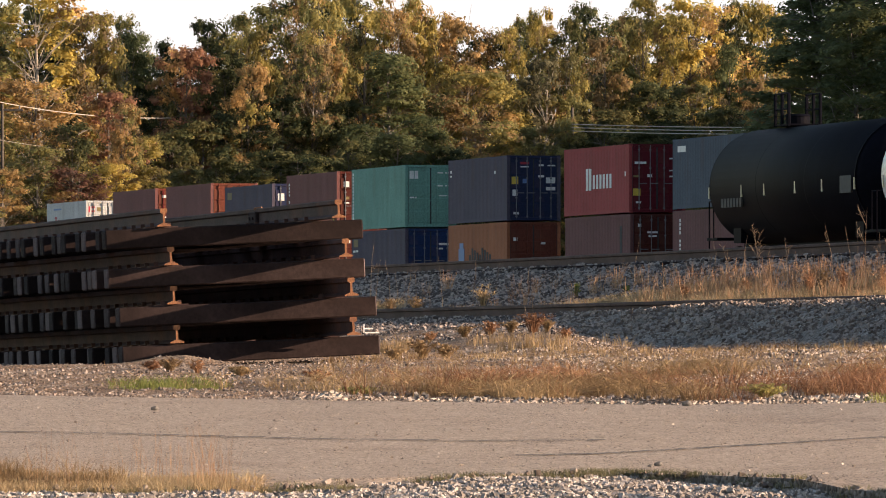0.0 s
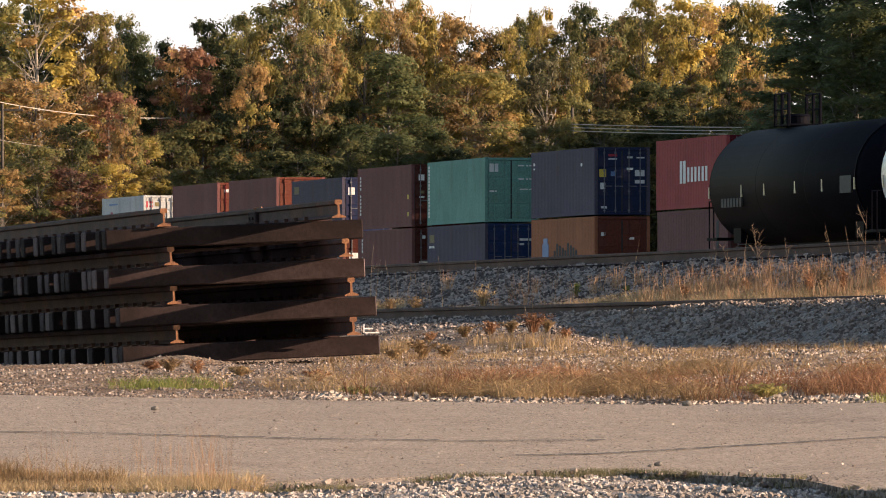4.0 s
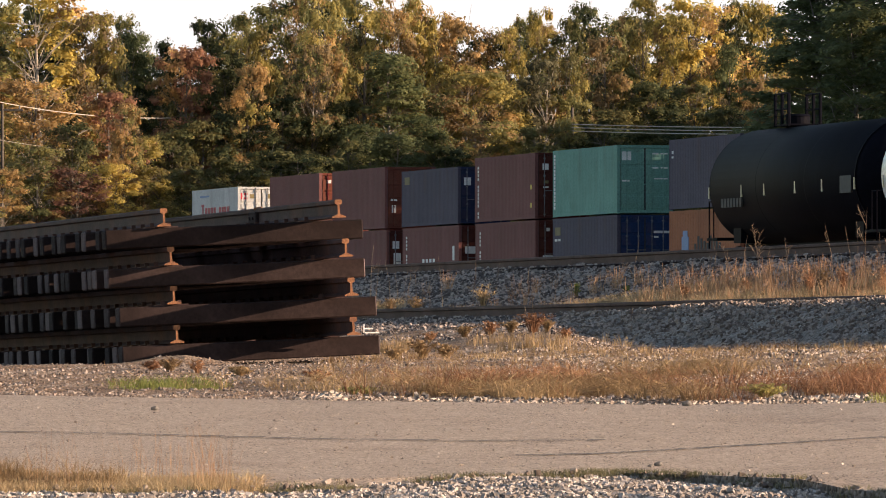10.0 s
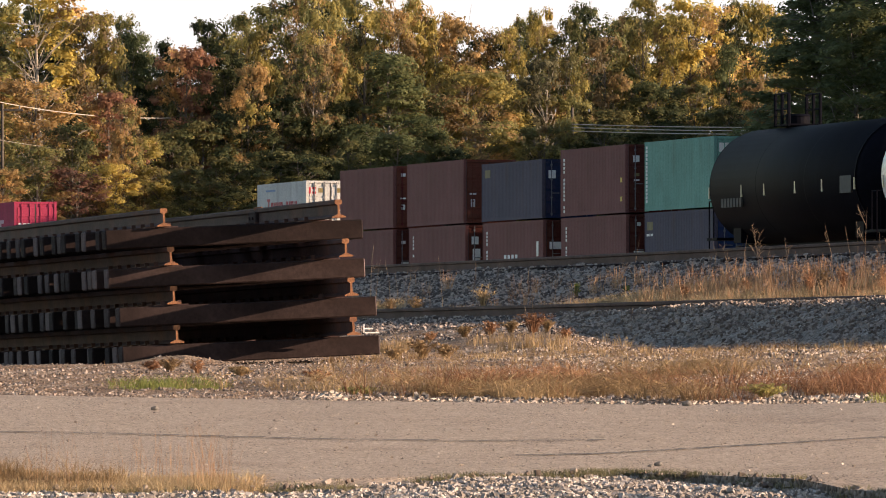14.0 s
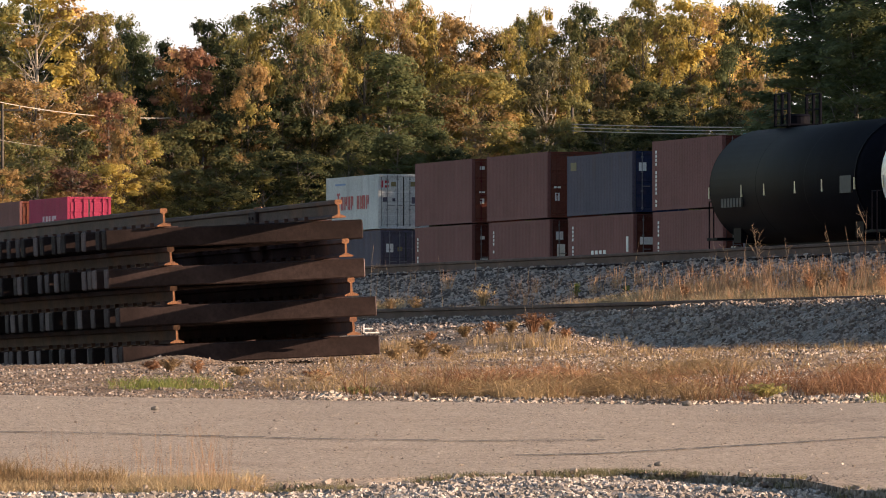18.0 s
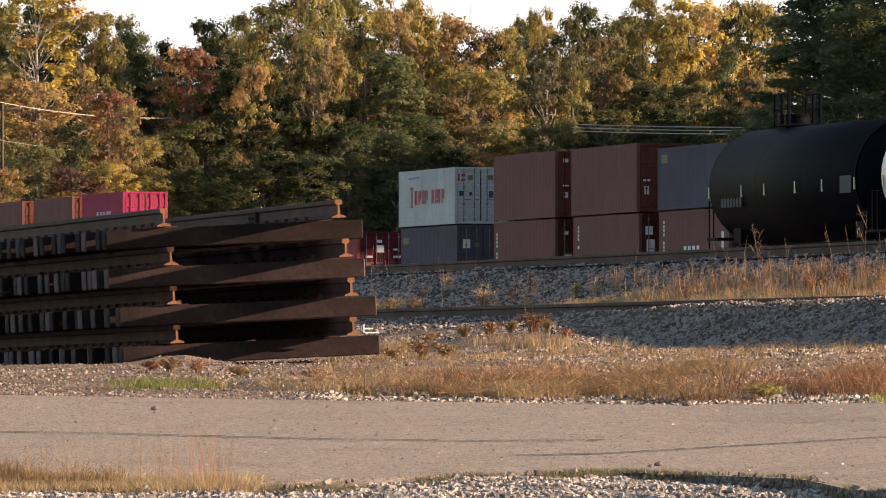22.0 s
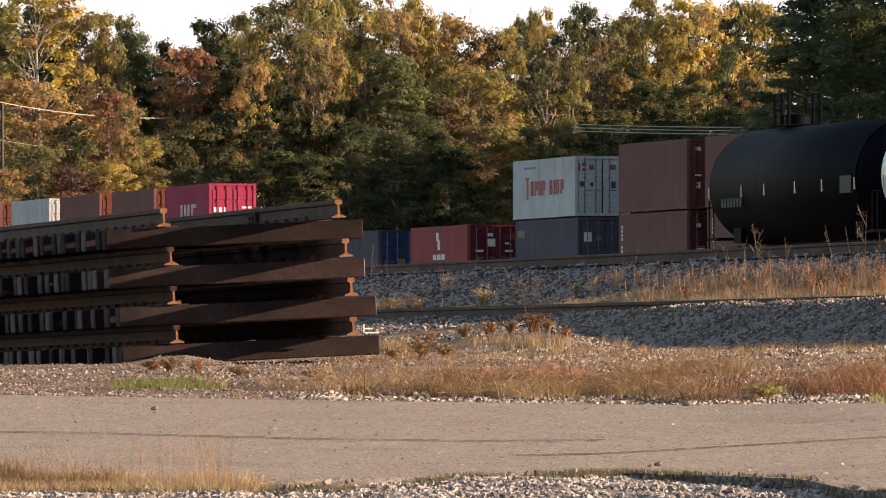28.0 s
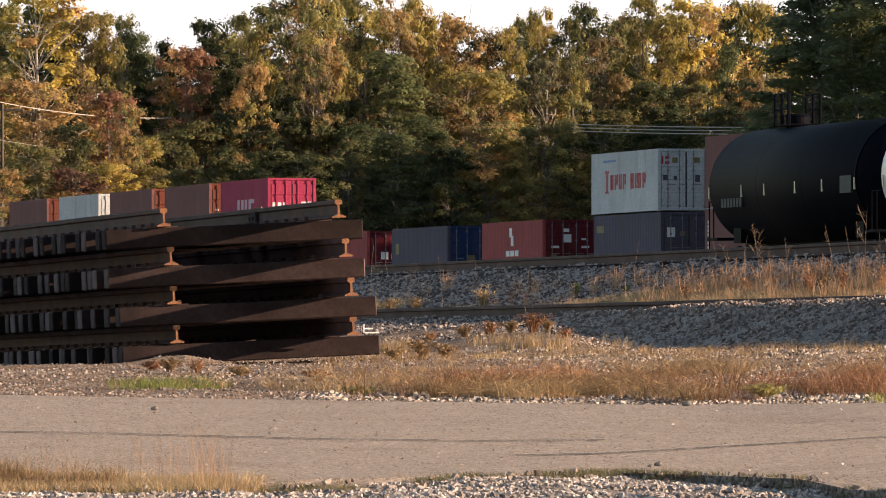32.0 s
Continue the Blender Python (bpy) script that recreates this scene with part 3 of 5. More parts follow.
def well_car(a):
    """A well car's body: floor, two deep side sills, end platforms and trucks. Its containers stand in it."""
    base = new("well_car")
    yel = PAINT["maroon"]
    for y in (-1, 1):
        boxes("side_sill", [(-6.7, 6.7, y * 1.36 - 0.05, y * 1.36 + 0.05, -0.05, 0.5), (-6.7, 6.7, y * 1.34 - 0.1, y * 1.34 + 0.1, 0.48, 0.55)], yel, base)
    boxes("well_floor", [(-6.7, 6.7, -1.31, 1.31, -0.10, -0.01)], yel, base)
    for s in (-1, 1):
        boxes("end_platform", [(s * 7.2 - 0.5, s * 7.2 + 0.5, -1.3, 1.3, 0.5, 0.72)], yel, base)
        truck = boxes("truck", [(s * 7.55 - 0.16, s * 7.55 + 0.16, -1.0, 1.0, 0.1, 0.45)], M["steel"], base)
        for y in (-1, 1):
            bm = bmesh.new()
            rod(bm, (s * 7.55, y * 0.68, 0.06), (s * 7.55, y * 0.81, 0.06), 0.42, sides=20)
            part("wheel", bm, M["steel"], truck)
    CARGO.append((tagged(base, "dark red steel well car under stacked containers", "rail car", "well cars of the train"), a + LONG / 2, Z_LOW))


train()
for a0 in (-407.6, -427.5, -451.1, -472.7, -488.4, -504.1, -520.0, -535.5, -555.7, -577.5, -597.0, -614.9, -638.8, -654.1, -670.0, -685.6, -701.6):
    well_car(a0)


# ---- parked tank cars ----
def tank_car(a_far, long, shell, label, markings):
    """A tank car with its far head at a_far: shell with domed heads, dome platform, saddles, sills, trucks, ladders and strips."""
    base = new("tank_car")
    R, zc = 1.71, 2.55
    bm = bmesh.new()
    prof = [(-0.62, 0.0), (-0.58, 0.45), (-0.45, 0.9), (-0.28, 1.28), (-0.1, 1.54), (0.12, R), (long - 0.12, R), (long + 0.1, 1.54), (long + 0.28, 1.28), (long + 0.45, 0.9), (long + 0.58, 0.45), (long + 0.62, 0.0)]
    rings = []
    for x, r in prof:
        rings.append([bm.verts.new((x, r * math.cos(2 * math.pi * k / 48), zc + r * math.sin(2 * math.pi * k / 48))) for k in range(48)] if r else [bm.verts.new((x, 0, zc))])
    for a, b in zip(rings, rings[1:]):
        for k in range(48):
            va = [a[k % len(a)]] if len(a) == 1 else [a[k], a[(k + 1) % 48]]
            vb = [b[k % len(b)]] if len(b) == 1 else [b[(k + 1) % 48], b[k]]
            bm.faces.new(va + vb)
    bmesh.ops.recalc_face_normals(bm, faces=bm.faces)
    part("shell", bm, shell, base, smooth=True)
    for x in (0.13, long * 0.33, long * 0.66, long - 0.13):
        bm = bmesh.new()
        bmesh.ops.create_circle(bm, segments=48, radius=R + 0.003, matrix=Matrix.Translation((x, 0, zc)) @ Matrix.Rotation(math.pi / 2, 4, "Y"))
        r = bmesh.ops.extrude_edge_only(bm, edges=bm.edges[:])
        bmesh.ops.translate(bm, verts=[v for v in r["geom"] if isinstance(v, bmesh.types.BMVert)], vec=(0.06, 0, 0))
        part("weld_seam", bm, shell, base, smooth=True)
    mid = long * 0.23
    bm = bmesh.new()
    box(bm, mid - 0.85, mid + 0.85, -0.5, 0.5, zc + R + 0.02, zc + R + 0.07)
    plat = part("platform", bm, M["black"], base)
    for s in (-1, 1):
        bm = bmesh.new()
        for x in (-0.8, 0.0, 0.8):
            rod(bm, (mid + x, s * 0.47, zc + R), (mid + x, s * 0.47, zc + R + 0.95), 0.05, sides=6)
        for z in (0.5, 0.95):
            rod(bm, (mid - 0.8, s * 0.47, zc + R + z), (mid + 0.8, s * 0.47, zc + R + z), 0.028, sides=6)
        part("railing", bm, M["black"], plat)
    bm = bmesh.new()
    rod(bm, (mid, 0, zc + R - 0.1), (mid, 0, zc + R + 0.3), 0.36, sides=20)
    rod(bm, (mid, 0, zc + R + 0.3), (mid, 0, zc + R + 0.36), 0.4, 0.34, sides=20)
    part("valve_housing", bm, M["black"], base)
    boxes("centre_sill", [(-1.2, long + 1.2, -0.3, 0.3, 0.62, 1.0)], M["black"], base)
    for e, s in ((0.0, -1), (long, 1)):
        boxes("saddle", [(e - s * 1.5 - 0.45, e - s * 1.5 + 0.45, -1.2, 1.2, 0.9, 1.55)], M["black"], base)
        boxes("end_platform", [(min(e, e + s * 1.25), max(e, e + s * 1.25), -1.45, 1.45, 1.0, 1.08)], M["black"], base)
        bm = bmesh.new()
        for y in (-1.4, 1.4):
            rod(bm, (e + s * 1.15, y, 1.08), (e + s * 1.15, y, 2.15), 0.02, sides=6)
            rod(bm, (e + s * 0.6, y, 1.08), (e + s * 0.6, y, 2.15), 0.02, sides=6)
            rod(bm, (e + s * 0.6, y, 2.15), (e + s * 1.15, y, 2.15), 0.02, sides=6)
            rod(bm, (e + s * 1.15, y, 0.45), (e + s * 1.15, y, 1.0), 0.02, sides=6)
        rod(bm, (e + s * 1.15, -1.4, 2.15), (e + s * 1.15, 1.4, 2.15), 0.02, sides=6)
        part("handrail", bm, M["black"], base)
        boxes("coupler", [(min(e + s * 1.2, e + s * 1.55), max(e + s * 1.2, e + s * 1.55), -0.12, 0.12, 0.72, 0.98)], M["steel"], base)
        x0 = e - s * 0.6
        truck = boxes("truck", [(x0 - 1.25, x0 + 1.25, y - 0.07, y + 0.07, 0.38, 0.66) for y in (-0.98, 0.98)] + [(x0 - 0.2, x0 + 0.2, -1.1, 1.1, 0.4, 0.75)], M["steel"], base)
        for x in (-0.86, 0.86):
            for y in (-0.72, 0.72):
                bm = bmesh.new()
                rod(bm, (x0 + x, y - 0.06, 0.42), (x0 + x, y + 0.06, 0.42), 0.42, sides=24)
                part("wheel", bm, M["worn_steel"], truck)
    for x in markings:
        boxes("reflective_strip", [(x - 0.045, x + 0.045, -R - 0.006, -R + 0.03, zc - 0.34, zc + 0.0)], M["reflective"], base)
    bm = bmesh.new()
    for k in range(7):
        box(bm, 1.6 + k * 0.36, 1.86 + k * 0.36, -R - 0.004, -R + 0.06, zc - 0.62, zc - 0.36)
    tagged(part("car_number", bm, M["dim_mark"], base), kind="stuff")
    boxes("data_panel", [(long - 1.75, long - 0.5, -R - 0.004, -R + 0.05, zc - 0.42, zc + 0.06)], M["dim_mark"], base)
    base.matrix_world = track_pose(a_far, 72.0 + 0.75, EYE + 2.78)
    return tagged(base, label, "tank car", "parked tank cars")


tank_car(-290.7, 17.2, M["black"], "black tank car with reflective strips parked on its track", (0.05, 4.0, 6.7, 10.3, 13.4, 17.05))
tank_car(-270.8, 14.2, M["white_tank"], "white tank car coupled behind the black one", (0.3, 3.3, 9.2, 11.9))


# ---- stacked track panels ----
def panel_stack():
    """Four old track panels piled on each other, each with two rails on wooden ties."""
    z = 0.0
    root = track_pose(-98.42, 18.01, 1.62 + 0.0, 2.6, -0.35)
    bm = bmesh.new()
    box(bm, -0.1, 0.115, 0, 2.59, 0, 0.191, 0.012)
    for f in bm.faces:
        if f.calc_center_median().y < 0.01 or f.calc_center_median().y > 2.58:
            f.material_index = 1
    tie_mesh = bpy.data.meshes.new("tie")
    bm.to_mesh(tie_mesh)
    bm.free()
    tie_mesh.materials.append(M["tie"])
    tie_mesh.materials.append(M["tie_end"])
    rnd = random.Random(5)
    layers = ((0.08, 0.10, 0.06, 0.95, 0.0, 0.09), (0.06, 0.09, 0.06, 1.0, 0.0, 0.09), (0.02, 0.0, 0.25, 1.1, 0.05, 0.13), (0.0, 0.0, 0.1, 1.1, 0.03, 0.08))
    for k, (dx, dy, left, right, shift_l, shift_r) in enumerate(layers):
        base = new("track_panel")
        base.matrix_world = root @ pose(dx, dy, z)
        for i in range(25):
            t = new("tie", tie_mesh)
            t.parent = base
            t.matrix_basis = pose(-0.115 - i * 0.5 + (rnd.uniform(-0.15, 0.15) if i else 0), rnd.uniform(-0.05, 0.05) if i else 0, 0, 0, 0, rnd.uniform(-0.8, 0.8) if i else 0)
        for i in range(25):
            for y in (0.545 + shift_l, 2.045 + shift_r):
                if rnd.random() < 0.9:
                    p = new("tie_plate", PLATE)
                    p.parent = base
                    p.location = (-0.115 - i * 0.5, y, 0.191)
        for y, over in ((0.545 + shift_l, left), (2.045 + shift_r, right)):
            bm = bmesh.new()
            rail_profile(bm, -12.3, over, y, 0.203)
            part("rail", bm, [M["steel"], M["rust"]], base)
            if k == 3 and y > 1.5:
                bm = bmesh.new()
                box(bm, -3.2, -2.85, y - 0.055, y + 0.055, 0.23, 0.345, 0.01)
                for b in range(2):
                    rod(bm, (-3.1 + b * 0.16, y - 0.07, 0.281), (-3.1 + b * 0.16, y + 0.07, 0.281), 0.016, sides=6)
                part("joint_bar", bm, M["tie"], base)
                bm = bmesh.new()
                rod(bm, (-2.92, y - 0.04, 0.375), (-2.84, y + 0.02, 0.388), 0.016, 0.01, 7)
                part("loose_bolt", bm, M["rust"], base)
        tagged(base, "old track panel of rusty rails on dark wooden ties, stacked", "track panel", "stack of track panels")
        z += 0.191 + 0.012 + 0.178 + 0.003


bm = bmesh.new()
box(bm, -0.09, 0.09, -0.16, 0.16, 0, 0.012)
box(bm, -0.05, -0.02, 0.07, 0.11, 0.012, 0.05)
box(bm, 0.02, 0.05, -0.11, -0.07, 0.012, 0.05)
PLATE = bpy.data.meshes.new("tie_plate")
bm.to_mesh(PLATE)
bm.free()
PLATE.materials.append(M["steel"])
panel_stack()


def bracket():
    """A bent pale steel bracket lying against the end of the lowest panel."""
    base = new("steel_bracket")
    boxes("flange", [(-0.02, 0.02, 0.0, 0.16, 0.0, 0.012), (-0.02, 0.02, 0.0, 0.012, 0.0, 0.09)], M["white"], base)
    boxes("web", [(-0.012, 0.012, 0.012, 0.10, 0.04, 0.052)], M["white"], base)
    base.matrix_world = track_pose(-98.0, 20.45, 1.62 + 0.33, 0, 0)
    tagged(base, "bent pale steel bracket by the track panels", "bracket")


bracket()


# ---- trees ----
def leaves(rnd, sprays, per, size, flat=0.8):
    """Small leaf quads round each spray (place, outward way, reach), turned outwards, as one list of vertices and faces."""
    n = len(sprays) * per
    c = np.repeat(np.array([s[0] for s in sprays]), per, axis=0)
    out = np.repeat(np.array([s[1] for s in sprays]), per, axis=0)
    reach = np.repeat(np.array([s[2] for s in sprays]), per)
    way = rnd.normal(size=(n, 3))
    way /= np.linalg.norm(way, axis=1)[:, None]
    off = way * (rnd.random(n) ** 0.45 * reach)[:, None]
    off[:, 2] *= flat
    c = c + off
    nor = 0.5 * way + 0.6 * out + np.array([0, 0, 0.2]) + 0.2 * rnd.normal(size=(n, 3))
    nor /= np.linalg.norm(nor, axis=1)[:, None]
    u = np.cross(nor, rnd.normal(size=(n, 3)))
    u /= np.linalg.norm(u, axis=1)[:, None]
    w = np.cross(nor, u)
    z = size * (0.6 + 0.8 * rnd.random(n))[:, None]
    a, b = u * z, w * z * 0.7
    verts = np.stack([c - a, c + b * 0.9 - a * 0.1, c + a, c - b], axis=1).reshape(-1, 3)
    return verts.tolist(), [(4 * i, 4 * i + 1, 4 * i + 2, 4 * i + 3) for i in range(n)]


CROWN = 1.3


def tree_model(seed, pine=False, bare=0.0, fine=True):
    """A tree ten units high with a crown about CROWN in radius: boughs off a tapering trunk, each ending in a billow of leaf sprays."""
    rnd = np.random.default_rng(seed)
    bm = bmesh.new()
    lean = rnd.normal(size=2) * 0.18
    pts = [Vector((lean[0] * t * t, lean[1] * t * t, 9.3 * t)) for t in (0, 0.25, 0.5, 0.75, 1.0)]
    for i in range(4):
        rod(bm, pts[i], pts[i + 1], 0.13 * (1 - i / 4.4), 0.13 * (1 - (i + 1) / 4.4), 7)
    sprays = []
    count = 84 if not pine else 92
    for k in range(count):
        t = 0.16 + 0.84 * (k + rnd.random()) / count
        ang = rnd.random() * 6.283 + k * 2.4
        if pine:
            reach = CROWN * (1.25 * (1 - t) ** 0.8 + 0.1) * (0.55 + 0.6 * rnd.random())
            drop, big = 0.12 - 0.1 * rnd.random(), 0.36 + 0.3 * rnd.random()
        else:
            reach = CROWN * math.sqrt(max(0.02, 1 - ((t - 0.52) / 0.52) ** 2)) * (0.3 + 0.85 * rnd.random() ** 0.6)
            drop, big = 0.5 + 0.5 * rnd.random(), 0.3 + 0.34 * rnd.random()
        tip = Vector((math.cos(ang) * reach, math.sin(ang) * reach, min(9.75, 10 * t)))
        low = max(0.06, t - 0.1 * drop * reach)
        i = min(3, int(low * 4))
        at = pts[i].lerp(pts[i + 1], low * 4 - i)
        mid = at.lerp(tip, 0.5) + Vector((0, 0, 0.08 * reach))
        rod(bm, at, mid, 0.034 * (1.25 - t), 0.022 * (1.25 - t), 5)
        rod(bm, mid, tip, 0.022 * (1.25 - t), 0.007, 5)
        if rnd.random() < bare:
            for _ in range(3):
                rod(bm, mid.lerp(tip, 0.6 * rnd.random()), tip + Vector(rnd.normal(size=3) * 0.3), 0.014, 0.005, 4)
            continue
        for _ in range(9 if fine else 4):
            way = rnd.normal(size=3)
            way[2] = abs(way[2]) * 0.8 - 0.25 * rnd.random()
            way /= np.linalg.norm(way)
            far = big * (0.5 + 0.6 * rnd.random())
            place = np.array(tip) + way * far * np.array([1, 1, 0.75 if not pine else 0.55])
            sprays.append((place, way, big * (0.34 + 0.22 * rnd.random())))
    me = bpy.data.meshes.new("trunk")
    bm.to_mesh(me)
    bm.free()
    me.materials.append(M["pale_bark"] if bare > 0.3 else M["bark"])
    v, f = leaves(rnd, sprays, (25 if not pine else 26) if fine else 52, (0.056 if not pine else 0.046) if fine else 0.11, 0.85 if not pine else 0.7)
    return me, v, f


MODELS = {}


def tree(kind, shape, x, y, height, wide, spin, label, z=None):
    """One tree from a shape model, in the leaf colour of its kind."""
    if shape not in MODELS:
        MODELS[shape] = tree_model(11 + shape, pine=shape in (6, 7), bare=0.42 if shape == 5 else 0.06, fine=shape < 8)
    trunk_mesh, v, f = MODELS[shape]
    if (shape, kind) not in MODELS:
        me = MODELS[(shape, kind)] = mesh_of("crown", v, f, LEAF[kind])
        if shape < 6:
            # some boughs have turned another colour than the rest
            me.materials.append(LEAF[TURNED[kind]])
            me.polygons.foreach_set("material_index", [int(noise.noise(Vector(v[4 * i]) * 0.75 + Vector((shape, 0, 0))) > 0.22) for i in range(len(f))])
    base = new("tree")
    for name, me in (("trunk", trunk_mesh), ("crown", MODELS[(shape, kind)])):
        o = new(name, me)
        o.parent = base
    k = height / 10
    base.matrix_world = pose(x, y, land(x, y) - 0.1 if z is None else z, 0, 0, spin) @ Matrix.Diagonal((k * wide, k * wide, k, 1))
    return tagged(base, label, "tree", "edge of the woods")


TURNED = dict(gold="orange", orange="olive", russet="orange", olive="orange", green="olive", pine="green", grey="olive")
WORDS = dict(gold="tall broadleaf tree in golden autumn leaf", orange="broadleaf tree in orange-brown autumn leaf", russet="broadleaf tree in russet autumn leaf",
             olive="broadleaf tree turning from olive to yellow", green="broadleaf tree still in dark green leaf", pine="dark green pine at the edge of the woods", grey="grey-green tree half bare of leaves")
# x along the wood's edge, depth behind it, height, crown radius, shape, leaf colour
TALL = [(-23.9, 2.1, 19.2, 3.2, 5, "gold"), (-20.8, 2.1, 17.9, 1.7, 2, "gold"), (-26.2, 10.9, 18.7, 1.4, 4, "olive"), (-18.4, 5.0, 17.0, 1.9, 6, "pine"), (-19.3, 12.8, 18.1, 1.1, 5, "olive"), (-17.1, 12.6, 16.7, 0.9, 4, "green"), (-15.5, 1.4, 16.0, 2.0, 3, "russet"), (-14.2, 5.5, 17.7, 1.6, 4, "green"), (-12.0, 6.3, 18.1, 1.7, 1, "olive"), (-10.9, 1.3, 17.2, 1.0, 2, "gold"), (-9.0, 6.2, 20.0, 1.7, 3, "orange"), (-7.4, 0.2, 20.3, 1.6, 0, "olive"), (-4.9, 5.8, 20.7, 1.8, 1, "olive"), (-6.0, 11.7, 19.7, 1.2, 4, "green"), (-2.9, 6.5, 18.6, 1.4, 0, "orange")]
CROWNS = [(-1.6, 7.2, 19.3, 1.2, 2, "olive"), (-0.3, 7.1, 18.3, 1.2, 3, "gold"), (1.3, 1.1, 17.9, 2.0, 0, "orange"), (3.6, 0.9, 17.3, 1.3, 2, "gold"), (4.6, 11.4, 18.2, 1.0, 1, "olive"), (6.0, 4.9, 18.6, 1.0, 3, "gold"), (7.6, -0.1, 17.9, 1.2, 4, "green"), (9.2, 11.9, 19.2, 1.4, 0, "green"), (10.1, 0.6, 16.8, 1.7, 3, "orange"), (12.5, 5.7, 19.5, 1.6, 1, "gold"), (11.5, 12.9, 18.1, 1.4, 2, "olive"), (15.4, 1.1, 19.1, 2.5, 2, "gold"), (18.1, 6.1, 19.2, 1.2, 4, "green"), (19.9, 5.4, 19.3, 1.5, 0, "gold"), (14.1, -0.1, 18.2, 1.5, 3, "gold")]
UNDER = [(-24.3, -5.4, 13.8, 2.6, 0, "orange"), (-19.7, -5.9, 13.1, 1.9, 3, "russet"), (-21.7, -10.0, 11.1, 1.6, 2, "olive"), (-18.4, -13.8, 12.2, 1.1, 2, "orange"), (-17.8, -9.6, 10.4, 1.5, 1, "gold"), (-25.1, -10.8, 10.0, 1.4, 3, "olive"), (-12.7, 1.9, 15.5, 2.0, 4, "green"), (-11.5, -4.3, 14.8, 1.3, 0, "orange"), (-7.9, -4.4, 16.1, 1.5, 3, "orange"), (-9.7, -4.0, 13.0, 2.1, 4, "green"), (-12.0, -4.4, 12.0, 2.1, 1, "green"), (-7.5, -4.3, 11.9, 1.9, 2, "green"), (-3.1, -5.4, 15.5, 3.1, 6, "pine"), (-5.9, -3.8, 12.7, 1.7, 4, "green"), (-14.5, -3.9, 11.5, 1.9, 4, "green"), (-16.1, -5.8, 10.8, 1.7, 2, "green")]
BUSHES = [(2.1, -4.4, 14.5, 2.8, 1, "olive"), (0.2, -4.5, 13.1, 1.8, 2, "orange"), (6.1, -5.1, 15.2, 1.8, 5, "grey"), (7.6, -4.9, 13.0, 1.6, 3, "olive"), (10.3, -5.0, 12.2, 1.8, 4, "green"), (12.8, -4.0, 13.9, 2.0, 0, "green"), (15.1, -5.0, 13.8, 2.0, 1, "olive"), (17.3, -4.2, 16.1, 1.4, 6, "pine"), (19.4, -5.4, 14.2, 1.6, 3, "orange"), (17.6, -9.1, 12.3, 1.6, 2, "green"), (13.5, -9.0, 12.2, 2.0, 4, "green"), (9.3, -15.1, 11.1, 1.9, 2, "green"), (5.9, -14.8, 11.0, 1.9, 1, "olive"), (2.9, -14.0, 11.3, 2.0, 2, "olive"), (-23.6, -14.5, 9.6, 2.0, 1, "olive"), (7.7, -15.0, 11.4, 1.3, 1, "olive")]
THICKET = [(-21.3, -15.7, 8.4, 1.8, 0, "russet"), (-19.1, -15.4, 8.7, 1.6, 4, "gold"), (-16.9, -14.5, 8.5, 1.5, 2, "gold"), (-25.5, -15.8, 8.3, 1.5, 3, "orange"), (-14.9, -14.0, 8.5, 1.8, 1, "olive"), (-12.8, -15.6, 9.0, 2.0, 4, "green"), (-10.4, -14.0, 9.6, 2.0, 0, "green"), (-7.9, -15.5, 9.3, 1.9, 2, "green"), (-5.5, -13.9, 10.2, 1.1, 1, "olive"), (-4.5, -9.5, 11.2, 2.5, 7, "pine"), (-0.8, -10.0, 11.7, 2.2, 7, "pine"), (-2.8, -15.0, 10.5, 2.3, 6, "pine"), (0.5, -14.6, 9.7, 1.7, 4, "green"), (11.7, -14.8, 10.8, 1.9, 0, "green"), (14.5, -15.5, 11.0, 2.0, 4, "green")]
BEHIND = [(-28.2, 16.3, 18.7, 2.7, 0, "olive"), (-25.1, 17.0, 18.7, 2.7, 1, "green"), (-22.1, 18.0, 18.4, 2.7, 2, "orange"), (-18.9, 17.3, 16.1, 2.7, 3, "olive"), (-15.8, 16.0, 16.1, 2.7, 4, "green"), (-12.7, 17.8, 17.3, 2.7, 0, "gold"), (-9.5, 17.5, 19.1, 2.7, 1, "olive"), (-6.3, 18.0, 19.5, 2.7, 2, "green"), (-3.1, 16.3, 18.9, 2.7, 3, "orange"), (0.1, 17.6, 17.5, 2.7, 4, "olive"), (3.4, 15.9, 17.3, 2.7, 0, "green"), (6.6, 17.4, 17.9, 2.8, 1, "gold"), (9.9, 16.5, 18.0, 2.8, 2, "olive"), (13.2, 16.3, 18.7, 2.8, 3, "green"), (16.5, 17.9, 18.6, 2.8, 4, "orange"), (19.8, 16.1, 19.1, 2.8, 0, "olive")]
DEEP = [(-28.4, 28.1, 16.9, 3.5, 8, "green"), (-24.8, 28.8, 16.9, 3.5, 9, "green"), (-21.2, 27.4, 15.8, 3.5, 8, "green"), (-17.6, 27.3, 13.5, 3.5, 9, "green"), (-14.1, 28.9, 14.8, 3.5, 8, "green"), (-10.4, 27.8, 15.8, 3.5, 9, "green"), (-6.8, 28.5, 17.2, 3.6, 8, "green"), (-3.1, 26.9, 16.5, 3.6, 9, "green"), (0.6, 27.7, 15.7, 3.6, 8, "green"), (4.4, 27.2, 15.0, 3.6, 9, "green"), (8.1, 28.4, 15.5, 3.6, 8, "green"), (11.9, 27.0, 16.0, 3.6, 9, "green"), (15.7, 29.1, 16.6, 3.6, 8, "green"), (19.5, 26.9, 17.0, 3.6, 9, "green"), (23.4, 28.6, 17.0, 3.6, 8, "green")]


